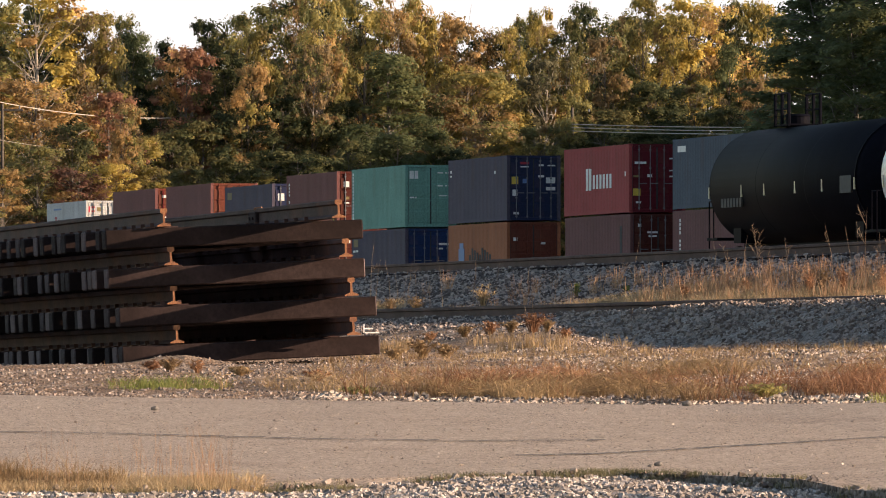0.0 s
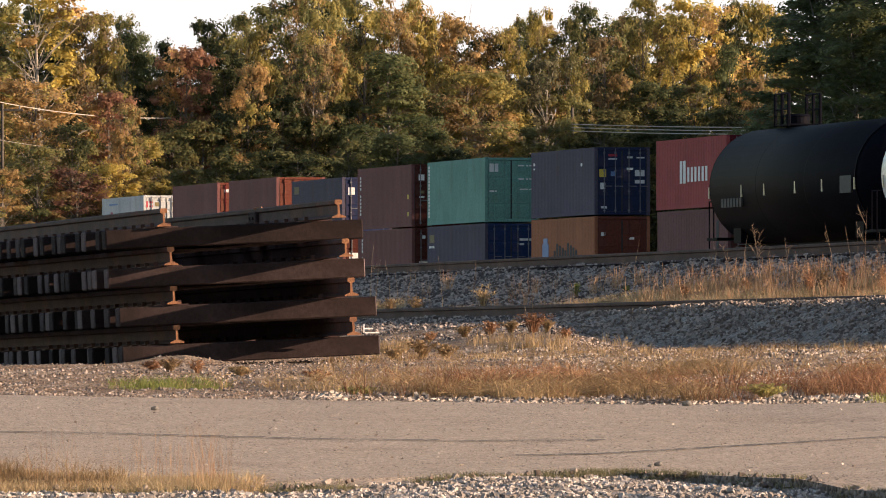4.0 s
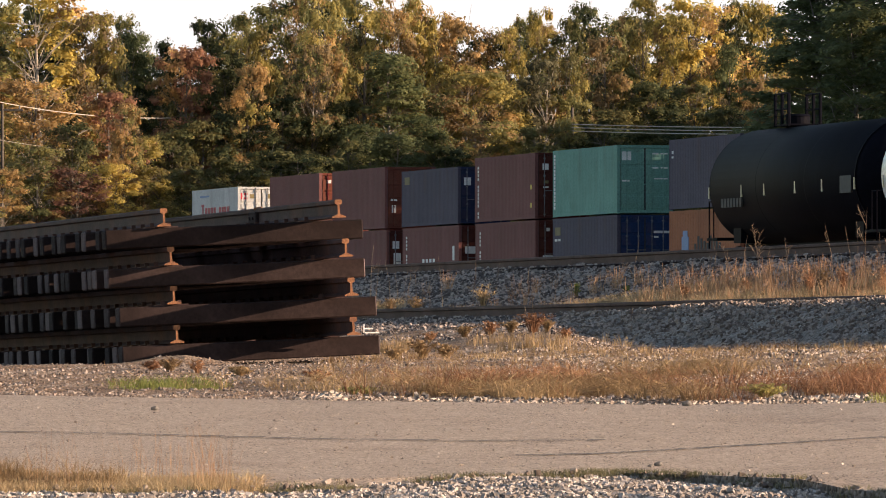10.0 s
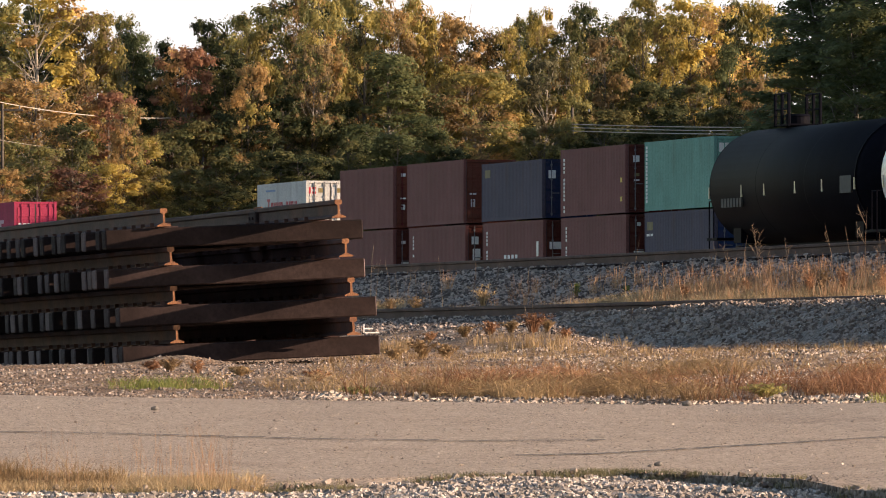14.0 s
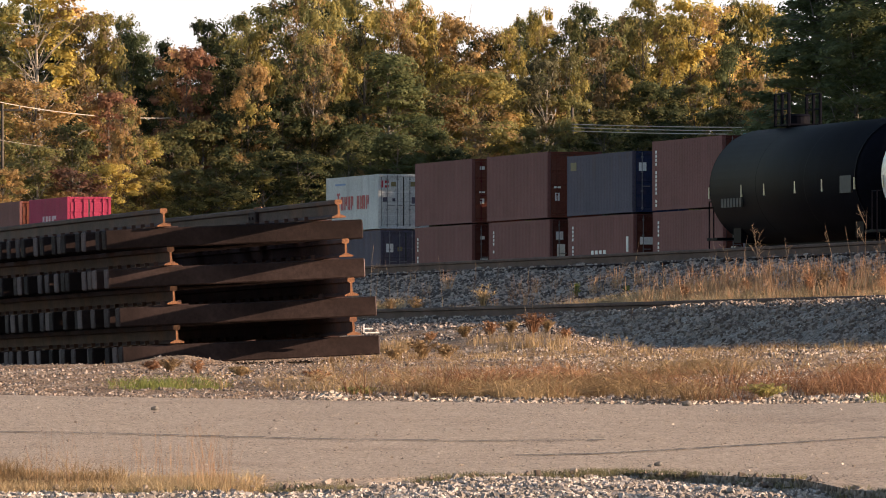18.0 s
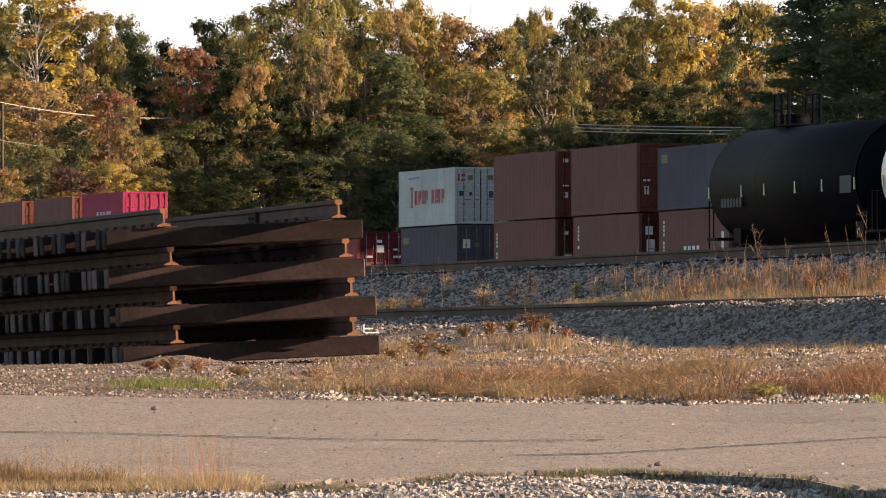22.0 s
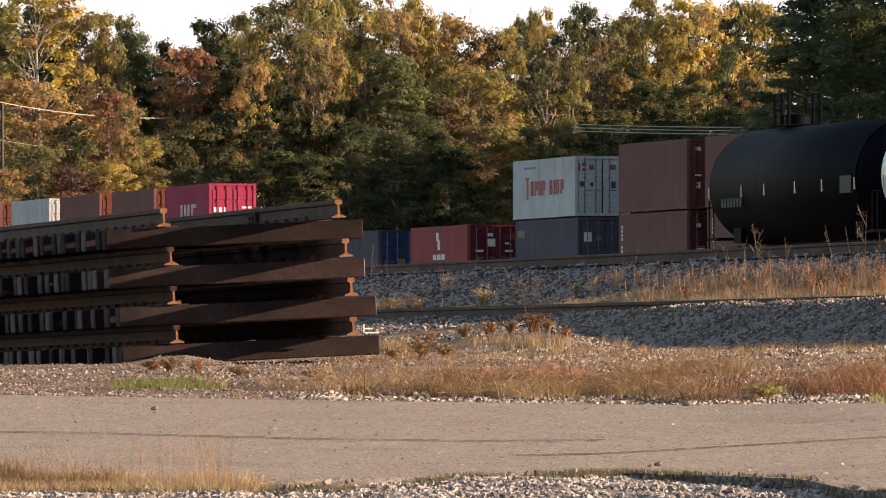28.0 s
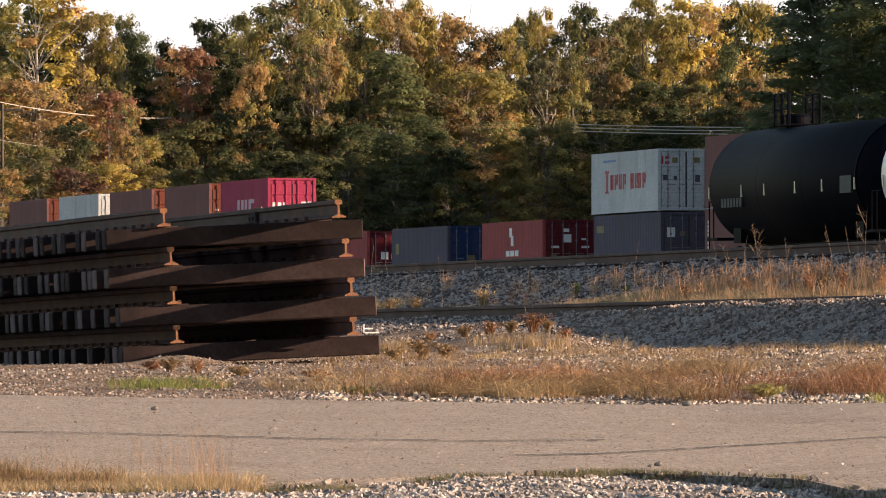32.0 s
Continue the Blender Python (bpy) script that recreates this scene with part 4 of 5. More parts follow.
def edge_y(x):
    return 600 + 0.55 * (x + 27) if x > -27 else 600


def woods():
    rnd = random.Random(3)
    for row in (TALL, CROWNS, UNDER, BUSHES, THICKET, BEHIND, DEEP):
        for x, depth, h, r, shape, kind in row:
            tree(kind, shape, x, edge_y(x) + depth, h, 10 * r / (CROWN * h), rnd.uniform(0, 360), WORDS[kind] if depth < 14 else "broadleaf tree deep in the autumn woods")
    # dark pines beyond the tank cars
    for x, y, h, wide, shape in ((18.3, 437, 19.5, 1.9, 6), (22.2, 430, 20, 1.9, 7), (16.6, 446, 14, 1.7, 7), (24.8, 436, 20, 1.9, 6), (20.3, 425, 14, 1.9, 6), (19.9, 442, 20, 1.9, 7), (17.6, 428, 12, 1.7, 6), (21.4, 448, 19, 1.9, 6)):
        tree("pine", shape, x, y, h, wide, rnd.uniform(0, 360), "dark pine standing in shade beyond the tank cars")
    # unseen trees added sunward of the line to shade the train's nearer half
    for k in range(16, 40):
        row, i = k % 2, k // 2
        tree("green" if k % 3 else "olive", 8 + k % 2, 37 + 7 * row + (i % 2), 465 - i * 6.2 - 1.5 * row, 17.0 + (k * 5) % 3, 2.6, k * 77, "unseen tall tree shading the train from the line's sunny side")
    # more unseen trees, set where sun still reached the train
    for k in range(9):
        tree("green", 8 + k % 2, 33 + k % 2, 404 + 7.6 * k, (13.2 if k < 4 else 17.5) + (k * 5) % 3, 2.8, k * 41, "unseen broad tree shading the train from beyond the tank cars")
    tree("green", 9, 33.5, 468.5, 14.6, 1.9, 75, "unseen broad tree shading the train from beyond the tank cars")
    tree("green", 8, 33, 474, 13.6, 1.9, 20, "unseen broad tree shading the train from beyond the tank cars")
    # unseen trees, added so that the lower woods lie in shadow
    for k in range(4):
        tree("green", 8 + k % 2, 44 + 3 * (k % 2), 607 + 6 * k, 17 + k % 2, 2.4, k * 67, "unseen broad tree that shades the lower woods")
    # pines out of view, which also block the sun from the train
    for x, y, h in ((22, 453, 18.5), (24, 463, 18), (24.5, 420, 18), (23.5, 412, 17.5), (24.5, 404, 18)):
        tree("pine", 6 if h > 18 else 7, x, y, h, 1.9, x * 31, "unseen dark pine beyond the tank cars, shading the train")
    # a longer unseen run, also there to shade the lower woods
    for k in range(10):
        tree("green" if k % 2 else "olive", 8 + k % 2, 42 + 6 * (k % 2), 602 - 5.5 * k, 17.5 + (k * 5) % 3 - 1, 2.4, k * 53, "unseen broad tree that shades the lower woods")


woods()


# ---- the bright evening haze behind the woods ----
def haze():
    m = bpy.data.materials.new("haze")
    m.use_nodes = True
    n = m.node_tree.nodes
    e = n.new("ShaderNodeEmission")
    e.inputs["Color"].default_value, e.inputs["Strength"].default_value = (1.0, 0.97, 0.92, 1), 0.42
    m.node_tree.links.new(e.outputs[0], n["Material Output"].inputs["Surface"])
    me = mesh_of("backdrop", [(-420, 3000, -20), (420, 3000, -20), (420, 3000, 420), (-420, 3000, 420)], [(0, 1, 2, 3)], m)
    tagged(new("backdrop", me), "bright hazy evening sky behind the woods", "sky", kind="structure")


haze()


# ---- poles and wires ----
def utility_pole(x, y, h, label, arm):
    base = new("utility_pole")
    z = land(x, y)
    bm = bmesh.new()
    rod(bm, (0, 0, -0.5), (0, 0, h), 0.13, 0.09, 10)
    part("post", bm, M["pole"], base)
    for k in range(arm):
        bm = bmesh.new()
        box(bm, -1.2, 1.2, -0.06, 0.06, h - 0.4 - k * 0.9, h - 0.27 - k * 0.9, 0.01)
        part("crossarm", bm, M["pole"], base)
    for k in range(3):
        bm = bmesh.new()
        rod(bm, (-1.0 + k, 0, h - 0.27), (-1.0 + k, 0, h - 0.08), 0.05, 0.03, 8)
        part("insulator", bm, M["grey"], base)
    base.matrix_world = pose(x, y, z)
    tagged(base, label, "utility pole", "pole line")


def wire(points, label, r=0.02):
    bm = bmesh.new()
    p, q = Vector(points[0]), Vector(points[1])
    side = (q - p).normalized().cross(Vector((0, 0, 1)))
    rings = []
    for k in range(13):
        t = k / 12
        c = p.lerp(q, t) - Vector((0, 0, 4 * 0.3 * t * (1 - t)))
        rings.append([bm.verts.new(c + side * r * math.cos(a) + Vector((0, 0, r * math.sin(a)))) for a in (0, 1.257, 2.513, 3.77, 5.027)])
    for a, b in zip(rings, rings[1:]):
        for k in range(5):
            bm.faces.new((a[k], a[(k + 1) % 5], b[(k + 1) % 5], b[k]))
    tagged(part("overhead_wire", bm, M["wire"]), label, "wire", "overhead wires")


def z_at(y, row):
    return EYE + y * (653 - row) / 18000


utility_pole(7.7, 606, 12.1, "wooden utility pole at the edge of the woods", 0)
utility_pole(-25.4, 586, 12.0, "wooden utility pole with a crossarm", 1)
utility_pole(34, 565, 12, "wooden utility pole by the line", 1)
for row in (222, 228, 234):
    wire([(7.6, 599, z_at(599, row - 2)), (34, 565, z_at(565, row - 10))], "thin overhead wire catching the light", 0.026)
wire([(-25.8, 585, z_at(585, 179)), (-16.2, 606, z_at(606, 209))], "thin overhead wire catching the light", 0.024)
wire([(-25.8, 585, z_at(585, 246)), (-16.2, 606, z_at(606, 270))], "thin overhead wire catching the light", 0.009)


# ---- ballast, gravel and grass ----
def stone_field(name, spots, size, material, label, seed):
    """Broken stones, each a skewed eight-cornered lump half sunk in its bed."""
    rnd = np.random.default_rng(seed)
    n = len(spots)
    c = np.array(spots)
    base = np.array([(-1, -1, -1), (1, -1, -1), (1, 1, -1), (-1, 1, -1), (-1, -1, 1), (1, -1, 1), (1, 1, 1), (-1, 1, 1)]) * 0.5
    s = size * (0.5 + rnd.random((n, 1, 1)) ** 2 * 1.1) * (0.7 + 0.6 * rnd.random((n, 1, 3)))
    v = base[None] * s * (0.65 + 0.5 * rnd.random((n, 8, 3)))
    q = rnd.normal(size=(n, 4))
    q /= np.linalg.norm(q, axis=1)[:, None]
    w, x, y, z = q.T
    R = np.stack([1 - 2 * (y * y + z * z), 2 * (x * y - z * w), 2 * (x * z + y * w), 2 * (x * y + z * w), 1 - 2 * (x * x + z * z), 2 * (y * z - x * w),
                  2 * (x * z - y * w), 2 * (y * z + x * w), 1 - 2 * (x * x + y * y)], axis=1).reshape(n, 3, 3)
    v = np.einsum("nij,nkj->nki", R, v) + c[:, None, :]
    quads = [(0, 3, 2, 1), (4, 5, 6, 7), (0, 1, 5, 4), (1, 2, 6, 5), (2, 3, 7, 6), (3, 0, 4, 7)]
    faces = [tuple(8 * i + k for k in f) for i in range(n) for f in quads]
    tagged(new(name, mesh_of(name, v.reshape(-1, 3).tolist(), faces, material)), label, "gravel", kind="stuff")


def blades(name, spots, height, material, label, seed, wide=0.0028, droop=0.8, tuft=1, spread=0.04):
    """Grass: each blade three narrow tapering pieces, bowing its own way; in tufts they bow outwards."""
    rnd = np.random.default_rng(seed)
    verts, faces = [], []
    for x0, y0, z in spots:
        size = rnd.uniform(0.6, 1.3)
        for _ in range(tuft):
            h = height * size * rnd.uniform(0.4, 1.1)
            a = rnd.uniform(0, 6.283)
            out = rnd.uniform(0.1, 1.0)
            l = out * droop * h
            x, y = x0 + math.cos(a) * out * spread, y0 + math.sin(a) * out * spread
            b = rnd.uniform(0, 6.283)
            wx, wy = math.cos(b) * wide, math.sin(b) * wide
            dx, dy = math.cos(a) * l, math.sin(a) * l
            o = len(verts)
            for f, g, w in ((0.0, -0.02 / h, 1.0), (0.22, 0.5, 0.9), (0.62, 0.88, 0.6)):
                verts += [(x + dx * f - wx * w, y + dy * f - wy * w, z + h * g), (x + dx * f + wx * w, y + dy * f + wy * w, z + h * g)]
            verts.append((x + dx, y + dy, z + h * (1.0 - 0.25 * out * droop)))
            faces += [(o, o + 1, o + 3, o + 2), (o + 2, o + 3, o + 5, o + 4), (o + 4, o + 5, o + 6)]
    tagged(new(name, mesh_of(name, verts, faces, material)), label, "grass", kind="stuff")


def scatter(seed, n, xr, yr, keep, height=land):
    rnd = random.Random(seed)
    out = []
    while n > 0:
        n -= 1
        y = rnd.uniform(*yr)
        half = y * 0.0448
        x = rnd.uniform(max(xr[0], -half), min(xr[1], half))
        if keep(x, y, rnd):
            out.append((x, y, height(x, y)))
    return out


def band(seed, n, p0, p1, a0, a1, keep=lambda x, y, r: True):
    rnd = random.Random(seed)
    out = []
    for _ in range(n):
        v = AX * rnd.uniform(a0, a1) + AN * rnd.uniform(p0, p1)
        if abs(v.x) < 0.0455 * v.y and keep(v.x, v.y, rnd):
            out.append((v.x, v.y, land(v.x, v.y)))
    return out


def patchy(x, y, seed, scale=0.8):
    return noise.noise((x * scale, y * scale, seed))


def loose_stuff():
    stone_field("near_gravel", scatter(1, 46000, (-9, 9), (61.0, 67.6), lambda x, y, r: y < road_near(x) + 0.14 * r.random() ** 2), 0.023, M["pale_stone"], "pale crushed stone beside the road", 1)
    stone_field("fine_edge_gravel", scatter(22, 16000, (-9, -0.6), (79, 90), lambda x, y, r: road_far(x) - 0.1 < y < road_far(x) + 0.6 + 2.5 * r.random() ** 2), 0.015, M["stone"], "fine grey gravel along the road's edge", 22)
    stone_field("road_edge_gravel", scatter(2, 14000, (-1.2, 9), (79, 87), lambda x, y, r: road_far(x) - 0.2 * r.random() ** 2 < y < road_far(x) + 0.9 + 1.9 * r.random() ** 2), 0.026, M["mixed_stone"], "loose pale gravel along the road's edge", 2)
    stone_field("yard_gravel", scatter(3, 52000, (-9, 9), (82, 125), lambda x, y, r: y > road_far(x) + 0.4 and x * AN.x + y * AN.y < 28.2 and patchy(x, y, 3, 0.35) - 0.06 * min(0, x + 1) > -0.22 + 0.5 * r.random()), 0.0165, M["stone"], "scattered fine gravel on the yard's ground", 3)
    stone_field("pale_yard_gravel", scatter(23, 20000, (0.3, 9), (80, 118), lambda x, y, r: y > road_far(x) + 3.4 + r.random() and x * AN.x + y * AN.y < 28.2 and patchy(x, y, 9, 0.5) + 0.1 * (x - 2) > -0.2 + 0.5 * r.random()), 0.019, M["mixed_stone"], "pale gravel between the grass and the ballast", 23)
    # the shade on this end of the ballast is put into darker stones
    stone_field("weedy_ballast", band(24, 50000, 26.2, 29.6, -185, -95, lambda x, y, r: x < 1.6 and (x * AN.x + y * AN.y > 27.9 or patchy(x, y, 71, 0.6) > -0.1 + 0.6 * r.random())), 0.026, M["dark_stone"], "crushed stone at the weedy end of the ballast, darkened for its shade", 24)
    stone_field("near_ballast", band(4, 85000, 26.2, 29.6, -185, -95, lambda x, y, r: x > 1.5 and x * AN.x + y * AN.y > 27.7 or (1.5 < x < 2.3 and patchy(x, y, 71, 0.6) > -0.25 + 0.6 * r.random())), 0.029, M["stone"], "grey crushed-stone ballast of the near track", 4)
    stone_field("middle_ballast", band(5, 60000, 31.3, 35.7, -215, -105), 0.036, M["dark_stone"], "grey crushed-stone ballast of the middle track", 5)

    def rim_z(x, y):
        return road_z(x, y) - (0.0 if y > road_near(x) else 0.05)

    def sward(x, y, seed, scale):
        return 1.6 * patchy(x, y, seed, scale) + (0.36 * x if x < 0 else 0.02 * x) - 0.14 * abs(y - road_far(x) - 3.0) + 0.26

    def ahead(x, y):
        return y > road_far(x) + 1.45 + 1.7 * noise.noise((x * 1.1, y * 0.25, 77)) + 0.5 * noise.noise((x * 4.0, y * 0.8, 78))

    def heap(name, spots, height, material, label, seed, count):
        """Broken straws tangled every way over the given spots."""
        rnd = np.random.default_rng(seed)
        n = len(spots) * count
        c = np.repeat(np.array(spots), count, axis=0) + rnd.normal(size=(n, 3)) * np.array([0.07, 0.07, 0.0])
        c[:, 2] += rnd.random(n) * height
        way = rnd.normal(size=(n, 3)) * np.array([1, 1, 0.7])
        way *= (0.05 + 0.1 * rnd.random(n))[:, None] / np.linalg.norm(way, axis=1)[:, None]
        wide = np.cross(way, rnd.normal(size=(n, 3)))
        wide *= 0.0028 / np.linalg.norm(wide, axis=1)[:, None]
        v = np.stack([c - way - wide, c - way + wide, c + way], axis=1).reshape(-1, 3)
        v[:, 2] = np.maximum(v[:, 2], np.repeat(c[:, 2] - 0.03, 3))
        tagged(new(name, mesh_of(name, v.tolist(), [(3 * i, 3 * i + 1, 3 * i + 2) for i in range(n)], material)), label, "grass", kind="stuff")

    blades("dry_grass", scatter(6, 9000, (-9, 9), (80, 96), lambda x, y, r: ahead(x, y) and sward(x, y, 11, 0.5) > r.random() * 0.6), 0.15, LEAF["grass"], "dry tan grass beside the road", 6, 0.0029, tuft=13, spread=0.1, droop=2.1)
    blades("rust_grass", scatter(7, 7500, (-9, 9), (80, 96), lambda x, y, r: ahead(x, y) and sward(x, y, 17, 0.7) > 0.1 + r.random() * 0.5), 0.19, LEAF["red_grass"], "rust-coloured dry grass beside the road", 7, 0.0029, tuft=10, spread=0.09, droop=1.9)
    heap("straw", scatter(26, 7000, (-9, 9), (80, 97), lambda x, y, r: ahead(x, y) and sward(x, y, 11, 0.5) > r.random() * 0.5), 0.13, LEAF["grass"], "tangled dry straw beside the road", 26, 10)
    heap("rust_straw", scatter(27, 4000, (-9, 9), (80, 97), lambda x, y, r: ahead(x, y) and sward(x, y, 17, 0.7) > 0.1 + r.random() * 0.4), 0.15, LEAF["red_grass"], "tangled rust-brown straw beside the road", 27, 10)
    blades("thin_grass", scatter(16, 600, (-1.2, 9), (82, 110), lambda x, y, r: ahead(x, y) and x * AN.x + y * AN.y < 28.5), 0.09, LEAF["grass"], "thin low grass in the gravel", 16, tuft=9, spread=0.08, droop=1.9)
    blades("green_grass", scatter(8, 30000, (-9, 9), (80, 91), lambda x, y, r: (x + 2.4) ** 2 / 0.36 + (y - 87.4) ** 2 / 2.2 < r.random() ** 1.5 or (x - 3.7) ** 2 / 0.12 + (y - 81.9) ** 2 / 0.7 < r.random()), 0.07, LEAF["fresh"], "small patch of fresh green grass", 8, tuft=4, droop=1.2)
    blades("verge_grass", scatter(9, 5200, (-9, 0.2), (63.6, 66.2), lambda x, y, r: 64.3 < y < 65.6 and patchy(x, y, 23, 0.9) - 0.4 * (x + 1.6) > -0.1 + r.random() * 0.7), 0.09, LEAF["grass"], "tan grass on the road's near verge", 9, 0.0015, tuft=16, spread=0.06, droop=1.4)
    blades("verge_tufts", scatter(18, 2600, (-9, -1.9), (64.3, 65.9), lambda x, y, r: patchy(x, y, 61, 1.3) - 0.7 * (x + 2.3) > 0.1 + r.random() * 0.7), 0.18, LEAF["grass"], "bushy tan grass on the near verge", 18, 0.0013, tuft=14, spread=0.07, droop=1.0)
    blades("verge_stalks", scatter(10, 330, (-2.6, -1.35), (64.4, 65.6), lambda x, y, r: patchy(x, y, 29, 1.2) > -0.05), 0.42, LEAF["red_grass"], "thin reddish grass stalks on the near verge", 10, 0.0012, 0.5)
    blades("yard_tufts", scatter(14, 4500, (-1.5, 2.2), (90, 122), lambda x, y, r: 24 < x * AN.x + y * AN.y < 28.8 and patchy(x, y, 43, 0.75) > 0.24 + 0.3 * r.random()), 0.15, LEAF["grass"], "tufts of tan grass at the foot of the ballast", 14, 0.0032, tuft=12, spread=0.07, droop=0.9)
    blades("bank_grass", band(11, 16000, 31.4, 33.7, -200, -100, lambda x, y, r: patchy(x, y, 31, 0.45) + (0.16 * (x - 2.3) if x > 0 else -0.35 * (x + 0.9)) - 0.25 * (x * AN.x + y * AN.y - 32.0) > 0.0 + 0.4 * r.random()), 0.15, LEAF["grass"], "dry grass on the ballast bank", 11, 0.0022, 1.1, tuft=16, spread=0.1)
    blades("bank_weeds", band(12, 150, 31.6, 34.2, -200, -105, lambda x, y, r: patchy(x, y, 37, 0.5) + 0.04 * x > 0.0), 0.6, LEAF["stalk"], "thin pale weed stalks between the tracks", 12, 0.0026, 0.25)
    blades("bank_rust_weeds", band(13, 2600, 31.6, 34.2, -190, -105, lambda x, y, r: patchy(x, y, 41, 0.6) + 0.13 * (x - 1.6) > 0.14), 0.3, LEAF["red_grass"], "rust-red dry weeds between the tracks", 13, 0.0024, 0.6, tuft=9, spread=0.06)
    blades("edge_grass", scatter(17, 12000, (-2.6, 1.5), (63.8, 67.6), lambda x, y, r: -0.12 < y - road_near(x) < 0.35 * r.random() + 0.05 and patchy(x, y, 53, 1.1) > -0.25), 0.045, LEAF["grey"], "low dull olive grass along the road's broken edge", 17, 0.0016, 1.2, tuft=8, spread=0.05)
    stone_field("road_chippings", scatter(31, 42000, (-9, 9), (62, 84), lambda x, y, r: road_near(x) + 0.1 < y < road_far(x) - 0.1, lambda x, y: road_z(x, y) - 0.001), 0.0058, M["chipping"], "pale and dark stone chippings worn out of the asphalt", 31)
    stone_field("edge_rubble", scatter(32, 9000, (-2.5, 9), (60, 68), lambda x, y, r: -0.3 * r.random() < y - road_near(x) < 0.22 * r.random(), rim_z), 0.03, M["stone"], "broken lumps along the road's crumbling edge", 32)
    blades("edge_sedge", scatter(33, 9000, (0.6, 9), (60, 67.6), lambda x, y, r: -0.12 < y - road_near(x) < 0.34 * r.random() and patchy(x, y, 83, 2.2) > -0.2, rim_z), 0.032, LEAF["grey"], "low dull grass along the road's broken edge", 33, 0.0016, 1.8, tuft=10, spread=0.05)
    stone_field("road_grit", scatter(15, 260, (-9, 9), (65.6, 83), lambda x, y, r: road_near(x) + 0.3 < y < road_far(x) - 0.2, road_z), 0.012, M["mixed_stone"], "loose grit lying on the road", 15)


loose_stuff()


def crack(points, width, label):
    """A dark open seam in the road's surface, wandering between the given places."""
    verts, faces = [], []
    rnd = random.Random(8)
    line = []
    for (x0, y0), (x1, y1) in zip(points, points[1:]):
        for k in range(40):
            t = k / 40
            line.append((x0 + (x1 - x0) * t, y0 + (y1 - y0) * t + rnd.uniform(-0.05, 0.05)))
    for i, (x, y) in enumerate(line):
        w = width * rnd.uniform(0.35, 1.2)
        for d in (-w, w):
            verts.append((x, y + d, steps(FORE, y + d) + steps(ACROSS, x * AN.x + (y + d) * AN.y) + 0.043))
        if i:
            o = 2 * i
            faces.append((o - 2, o - 1, o + 1, o))
    tagged(new("road_crack", mesh_of("road_crack", verts, faces, M["crack"])), label, "crack", kind="structure")


crack([(-4.2, 75.6), (-2.4, 74.6), (-0.9, 73.5), (0.1, 73.1), (1.2, 73.2)], 0.06, "long dark seam along the asphalt")
crack([(0.5, 70.2), (1.1, 70.5), (2.3, 72.4)], 0.07, "short dark seam in the asphalt")
crack([(2.3, 72.4), (3.4, 74.2)], 0.06, "fine seam in the asphalt")


def clod(x, y, size, label):
    bm = bmesh.new()
    bmesh.ops.create_icosphere(bm, subdivisions=2, radius=size)
    for v in bm.verts:
        v.co *= 1 + 0.35 * noise.noise(v.co * (1.6 / size))
        v.co.z *= 0.6
    ob = part("clod", bm, M["bark"])
    ob.location = (x, y, steps(FORE, y) + steps(ACROSS, x * AN.x + y * AN.y) + 0.035 + size * 0.35)
    tagged(ob, label, "clod")


clod(-2.27, 80.2, 0.035, "dark clod of earth lying on the road")
clod(1.45, 68.3, 0.033, "dark clod of earth lying on the road")
clod(1.39, 68.2, 0.018, "small dark clod of earth lying on the road")
clod(1.95, 81.2, 0.045, "dark stone at the edge of the road")


def weed(px, reach, p, label, seed, heads=0):
    """A single tall dry weed on the bank: bent stem, side twigs and, on some, a seed head."""
    rnd = random.Random(seed)
    k = (px - 784) / 18000
    y = p / (AN.x * k + AN.y)
    base = new("weed")
    bm = bmesh.new()
    pts = [Vector((0, 0, -0.05))]
    lean = rnd.uniform(-0.12, 0.12)
    for i in range(1, 6):
        t = i / 5
        pts.append(Vector((lean * reach * t * t + rnd.uniform(-0.01, 0.01), 0.03 * t, reach * t)))
    for i in range(5):
        rod(bm, pts[i], pts[i + 1], 0.0034 * (1 - i / 8), 0.0034 * (1 - (i + 1) / 8), 5)
    part("stem", bm, LEAF["stalk"], base)
    for h in range(heads):
        i = 3 + h % 2
        bm = bmesh.new()
        a = rnd.choice((-1, 1)) * rnd.uniform(0.03, 0.11)
        tip = pts[i] + Vector((a, rnd.uniform(-0.05, 0.05), rnd.uniform(0.1, 0.26)))
        rod(bm, pts[i], tip, 0.0026, 0.0013, 5)
        for q in range(4):
            rod(bm, pts[i].lerp(tip, 0.5 + 0.14 * q), pts[i].lerp(tip, 0.5 + 0.14 * q) + Vector((rnd.uniform(-0.07, 0.07), 0, rnd.uniform(0.02, 0.09))), 0.002, 0.0012, 4)
        part("twig", bm, LEAF["stalk"], base)
    x = k * y
    base.matrix_world = pose(x, y, land(x, y))
    tagged(base, label, "weed", "tall weeds on the bank")


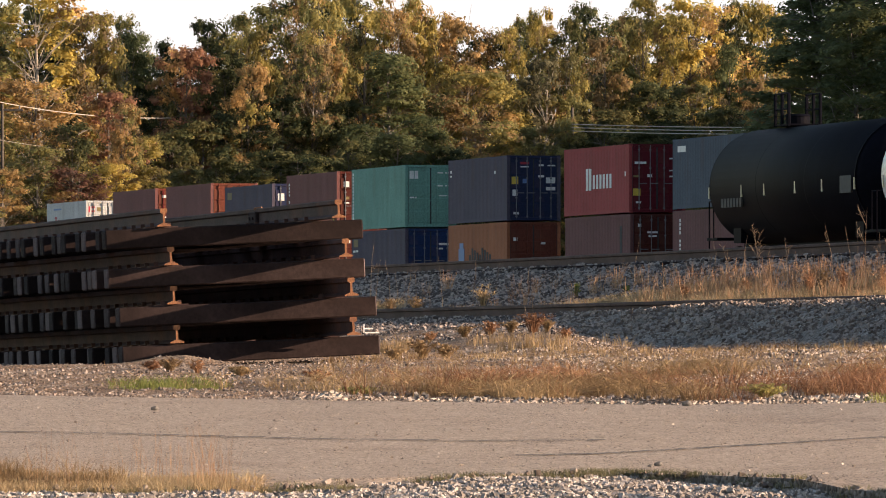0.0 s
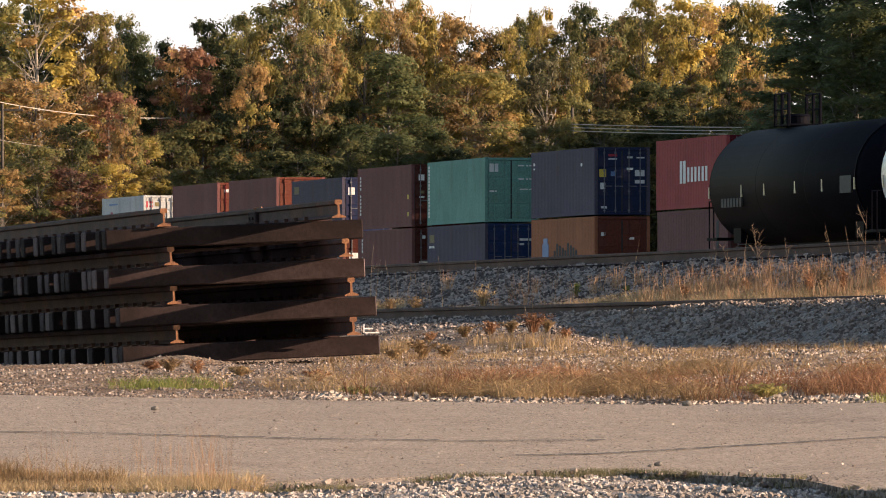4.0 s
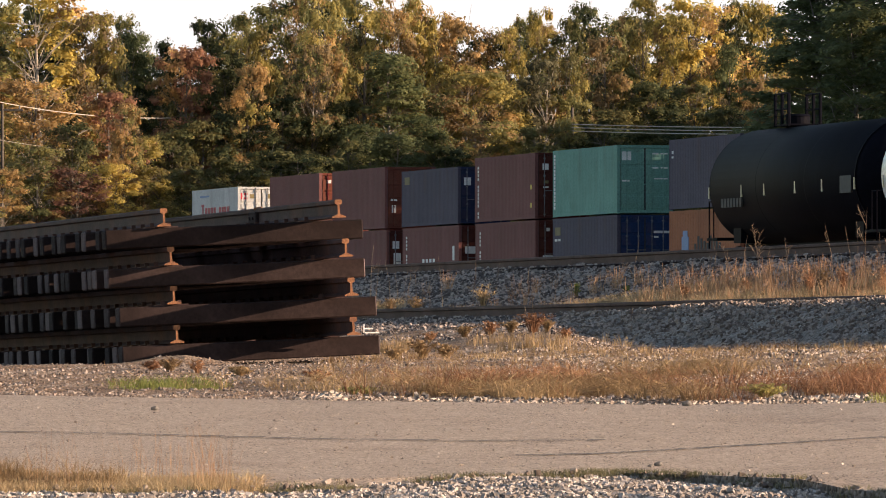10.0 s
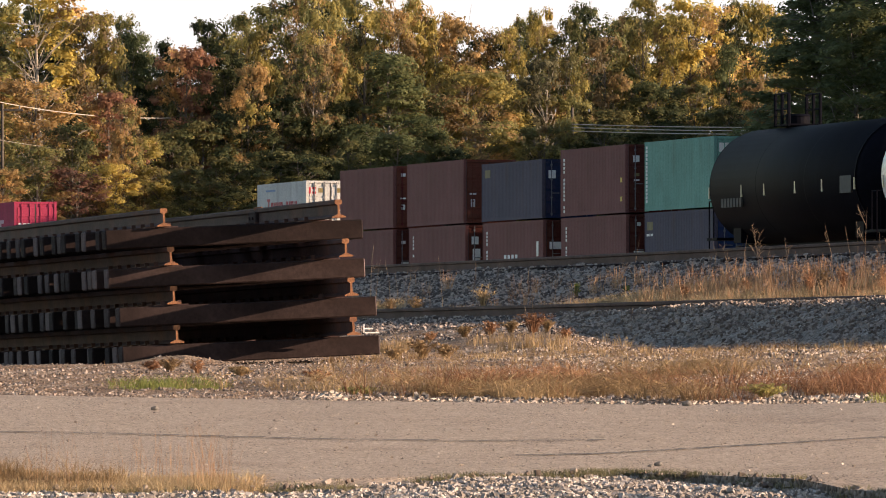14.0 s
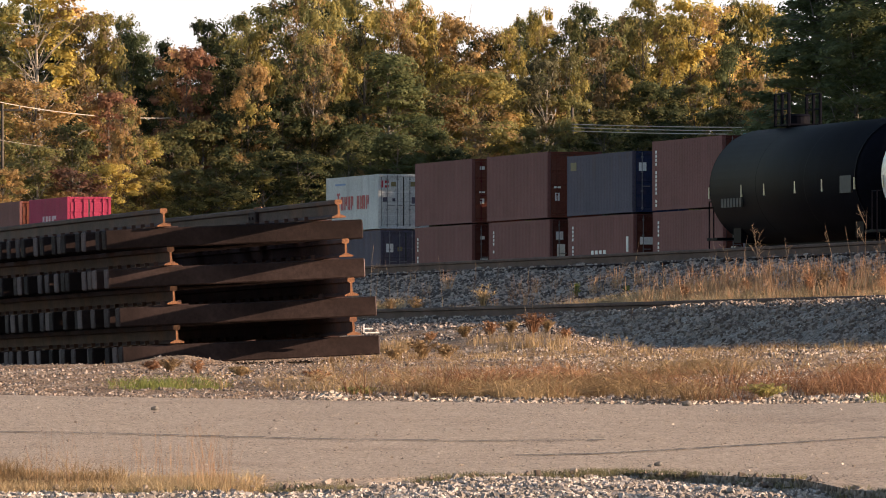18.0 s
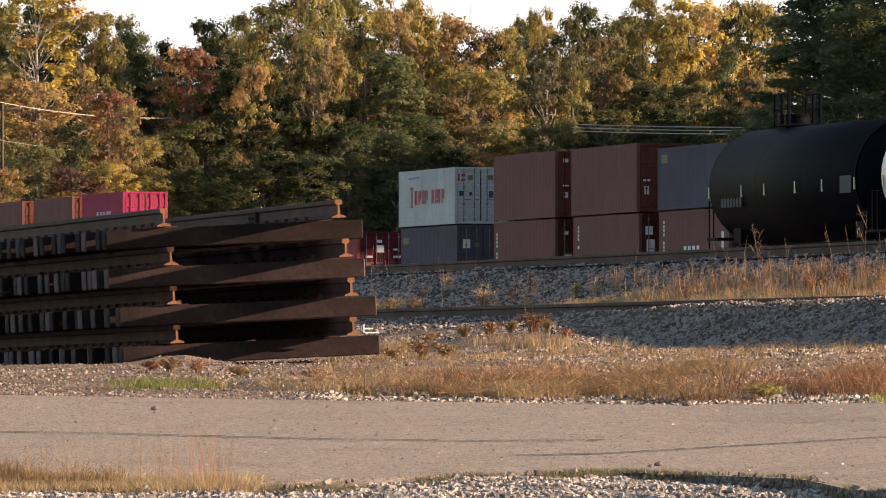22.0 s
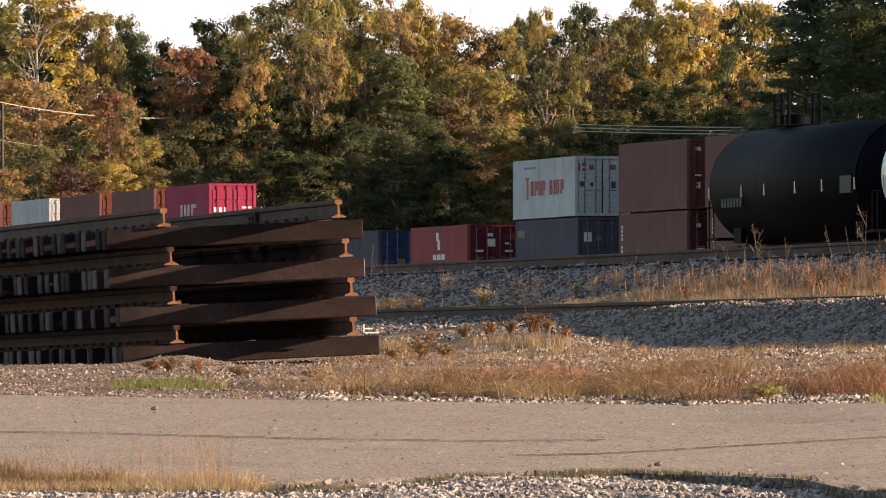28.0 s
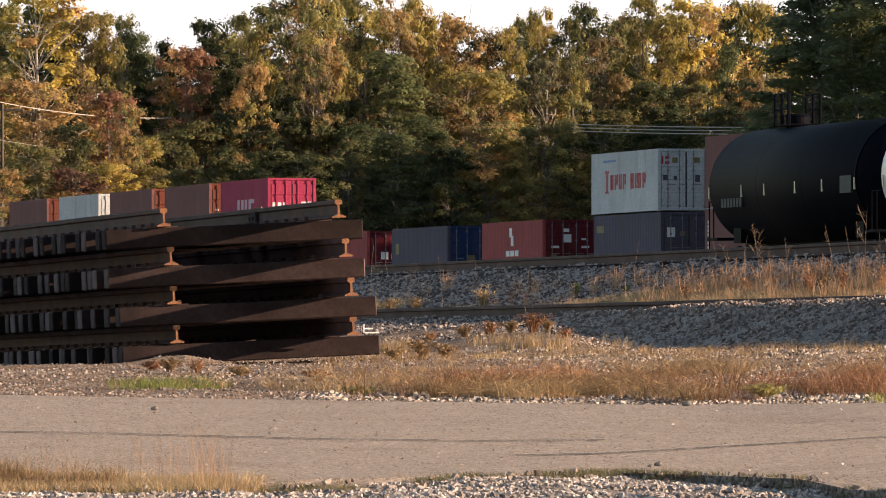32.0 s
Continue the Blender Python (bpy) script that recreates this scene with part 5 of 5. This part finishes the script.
THIN = [(1182 + 29 * k + 9 * (k * 7 % 3), 0.45 + 0.13 * (k * 5 % 4), 31.9 + 0.2 * (k * 3 % 5), 1 if k % 4 == 0 else 0) for k in range(13)]
THIN += [(668 + 23 * k, 0.5 + 0.12 * (k * 3 % 4), 31.6 + 0.25 * (k % 4), 0) for k in range(6)]
for i, (px, reach, p, heads) in enumerate((*THIN, (655, 1.15, 30.9, 1), (663, 0.9, 31.0, 0), (704, 0.6, 32.5, 0), (722, 0.7, 32.8, 1), (1120, 0.9, 32.2, 0), (1145, 0.55, 32.0, 0), (1228, 0.62, 32.0, 0), (1283, 0.7, 32.4, 2),
                                           (1318, 0.85, 32.4, 0), (1347, 0.95, 32.2, 7), (1392, 0.75, 32.5, 1), (1437, 0.6, 32.8, 0), (1476, 0.95, 32.6, 1), (1508, 0.9, 32.4, 0), (1531, 1.15, 32.3, 4), (1556, 0.8, 32.6, 1),
                                           (1338, 0.5, 29.4, 0), (1367, 0.4, 29.2, 0), (1415, 0.45, 29.0, 2), (1118, 0.3, 28.6, 0), (944, 0.35, 29.3, 1), (930, 0.4, 29.0, 1))):
    weed(px, reach, p, "tall dry weed stalk growing beside the track", i, heads)


def clump(px, p, reach, kind, count, droop, label, seed):
    """A bushy tuft of dry weed: many fine bowed stems from one root."""
    k = (px - 784) / 18000
    y = p / (AN.x * k + AN.y)
    x = k * y
    rnd = random.Random(seed)
    verts, faces = [], []
    for _ in range(count):
        a, out, h = rnd.uniform(0, 6.283), rnd.uniform(0.05, 1.0), reach * rnd.uniform(0.5, 1.1)
        dx, dy = math.cos(a) * out * droop * h, math.sin(a) * out * droop * h
        b = rnd.uniform(0, 6.283)
        o = len(verts)
        for f, g, w in ((0.1, 0.0, 0.004), (0.4, 0.55, 0.0035), (1.0, 1.0 - 0.3 * out, 0.002)):
            wx, wy = math.cos(b) * w, math.sin(b) * w
            verts += [(dx * f - wx, dy * f - wy, h * g), (dx * f + wx, dy * f + wy, h * g)]
        faces += [(o, o + 1, o + 3, o + 2), (o + 2, o + 3, o + 5, o + 4)]
        for _ in range(3):
            t = rnd.uniform(0.5, 1.0)
            q = (dx * t, dy * t, h * (0.45 + 0.5 * t) * (1 - 0.2 * out))
            e = [rnd.uniform(-0.035, 0.035) for _ in range(3)]
            o = len(verts)
            verts += [q, (q[0] + e[0], q[1] + e[1], q[2] + abs(e[2])), (q[0] + e[1] * 0.4, q[1], q[2] + 0.02)]
            faces.append((o, o + 1, o + 2))
    ob = new("weed_clump", mesh_of("weed_clump", verts, faces, LEAF[kind]))
    ob.matrix_world = pose(x, y, land(x, y) - 0.02)
    tagged(ob, label, "weed", "weed clumps by the tracks")


for i, (px, p, reach, kind, count, droop, label) in enumerate((
        (855, 32.6, 0.36, "grass", 70, 0.8, "bushy clump of tan dry weed by the track"), (1020, 33.2, 0.24, "fresh", 40, 0.45, "small yellow-green shoot on the ballast bank"),
        (1110, 33.4, 0.14, "fresh", 25, 0.6, "low yellow-green shoot on the ballast bank"), (944, 27.0, 0.28, "red_grass", 110, 1.0, "orange-tan clump of dry weed at the ballast's foot"),
        (868, 26.7, 0.19, "red_grass", 90, 1.0, "low rust-tan clump of weed at the ballast's foot"), (905, 27.0, 0.17, "grass", 90, 1.0, "low tan clump of weed at the ballast's foot"),
        (1212, 32.3, 0.4, "red_grass", 40, 0.3, "upright rust-red clump of dry weed"), (1432, 32.4, 0.45, "red_grass", 45, 0.3, "upright rust-red clump of dry weed"),
        (1455, 32.6, 0.42, "grass", 45, 0.4, "upright tan clump of dry weed"), (1492, 32.4, 0.45, "red_grass", 45, 0.3, "upright rust-red clump of dry weed"),
        (1320, 32.5, 0.32, "red_grass", 40, 0.4, "upright rust-red clump of dry weed"), (1560, 32.4, 0.42, "red_grass", 45, 0.35, "upright rust-red clump of dry weed"),
        (822, 26.5, 0.16, "grass", 80, 1.1, "low tan clump of weed at the ballast's foot"), (968, 27.2, 0.17, "grass", 70, 0.8, "low tan clump of weed at the ballast's foot"),
        (1000, 26.7, 0.14, "red_grass", 60, 1.0, "low rust-brown weed at the ballast's foot"), (760, 26.2, 0.14, "red_grass", 60, 1.0, "low rust-brown weed at the ballast's foot"),
        (270, 17.2, 0.1, "red_grass", 70, 1.6, "low rust-brown weed before the track panels"), (300, 17.25, 0.14, "grass", 60, 1.2, "tan weed before the track panels"),
        (425, 17.3, 0.1, "grass", 70, 1.6, "low tan weed before the track panels"), (560, 17.7, 0.12, "red_grass", 80, 1.5, "low rust-brown weed before the track panels"),
        (700, 21.6, 0.17, "grass", 90, 1.3, "bushy tan weed beside the track panels"), (748, 22.0, 0.22, "grass", 90, 1.0, "bushy tan weed beside the track panels"),
        (790, 22.6, 0.16, "grass", 90, 1.3, "bushy tan weed beside the track panels"),
        (690, 31.6, 0.3, "grass", 60, 0.8, "tan clump of dry weed by the rail"), (735, 31.9, 0.3, "grass", 60, 0.8, "tan clump of dry weed by the rail"),
        (1355, 20.25, 0.13, "olive", 160, 2.2, "low green-brown clump of grass by the road"), (350, 17.2, 0.14, "red_grass", 40, 1.0, "small rust-brown weed before the track panels"),
        (635, 17.3, 0.09, "olive", 110, 2.4, "low green clump of grass by the road"))):
    clump(px, p, reach, kind, count, droop, label, 100 + i)


# ---- what moves ----
def way_along(t):
    """Metres that the train has rolled by t seconds."""
    t /= 10
    return 42.5086 * t + 0.5648 * t * t - 0.1351 * t ** 3 - 0.0370 * t ** 4


def motions():
    times = [0, 2, 4, 6, 8, 10, 12, 14, 16, 18, 20, 22, 24, 26, 28, 30, 32]
    for ob, a, z in CARGO:
        walk(ob, [(t, track_pose(a + way_along(t), P_TRAIN + 1.22, z)) for t in times])


motions()
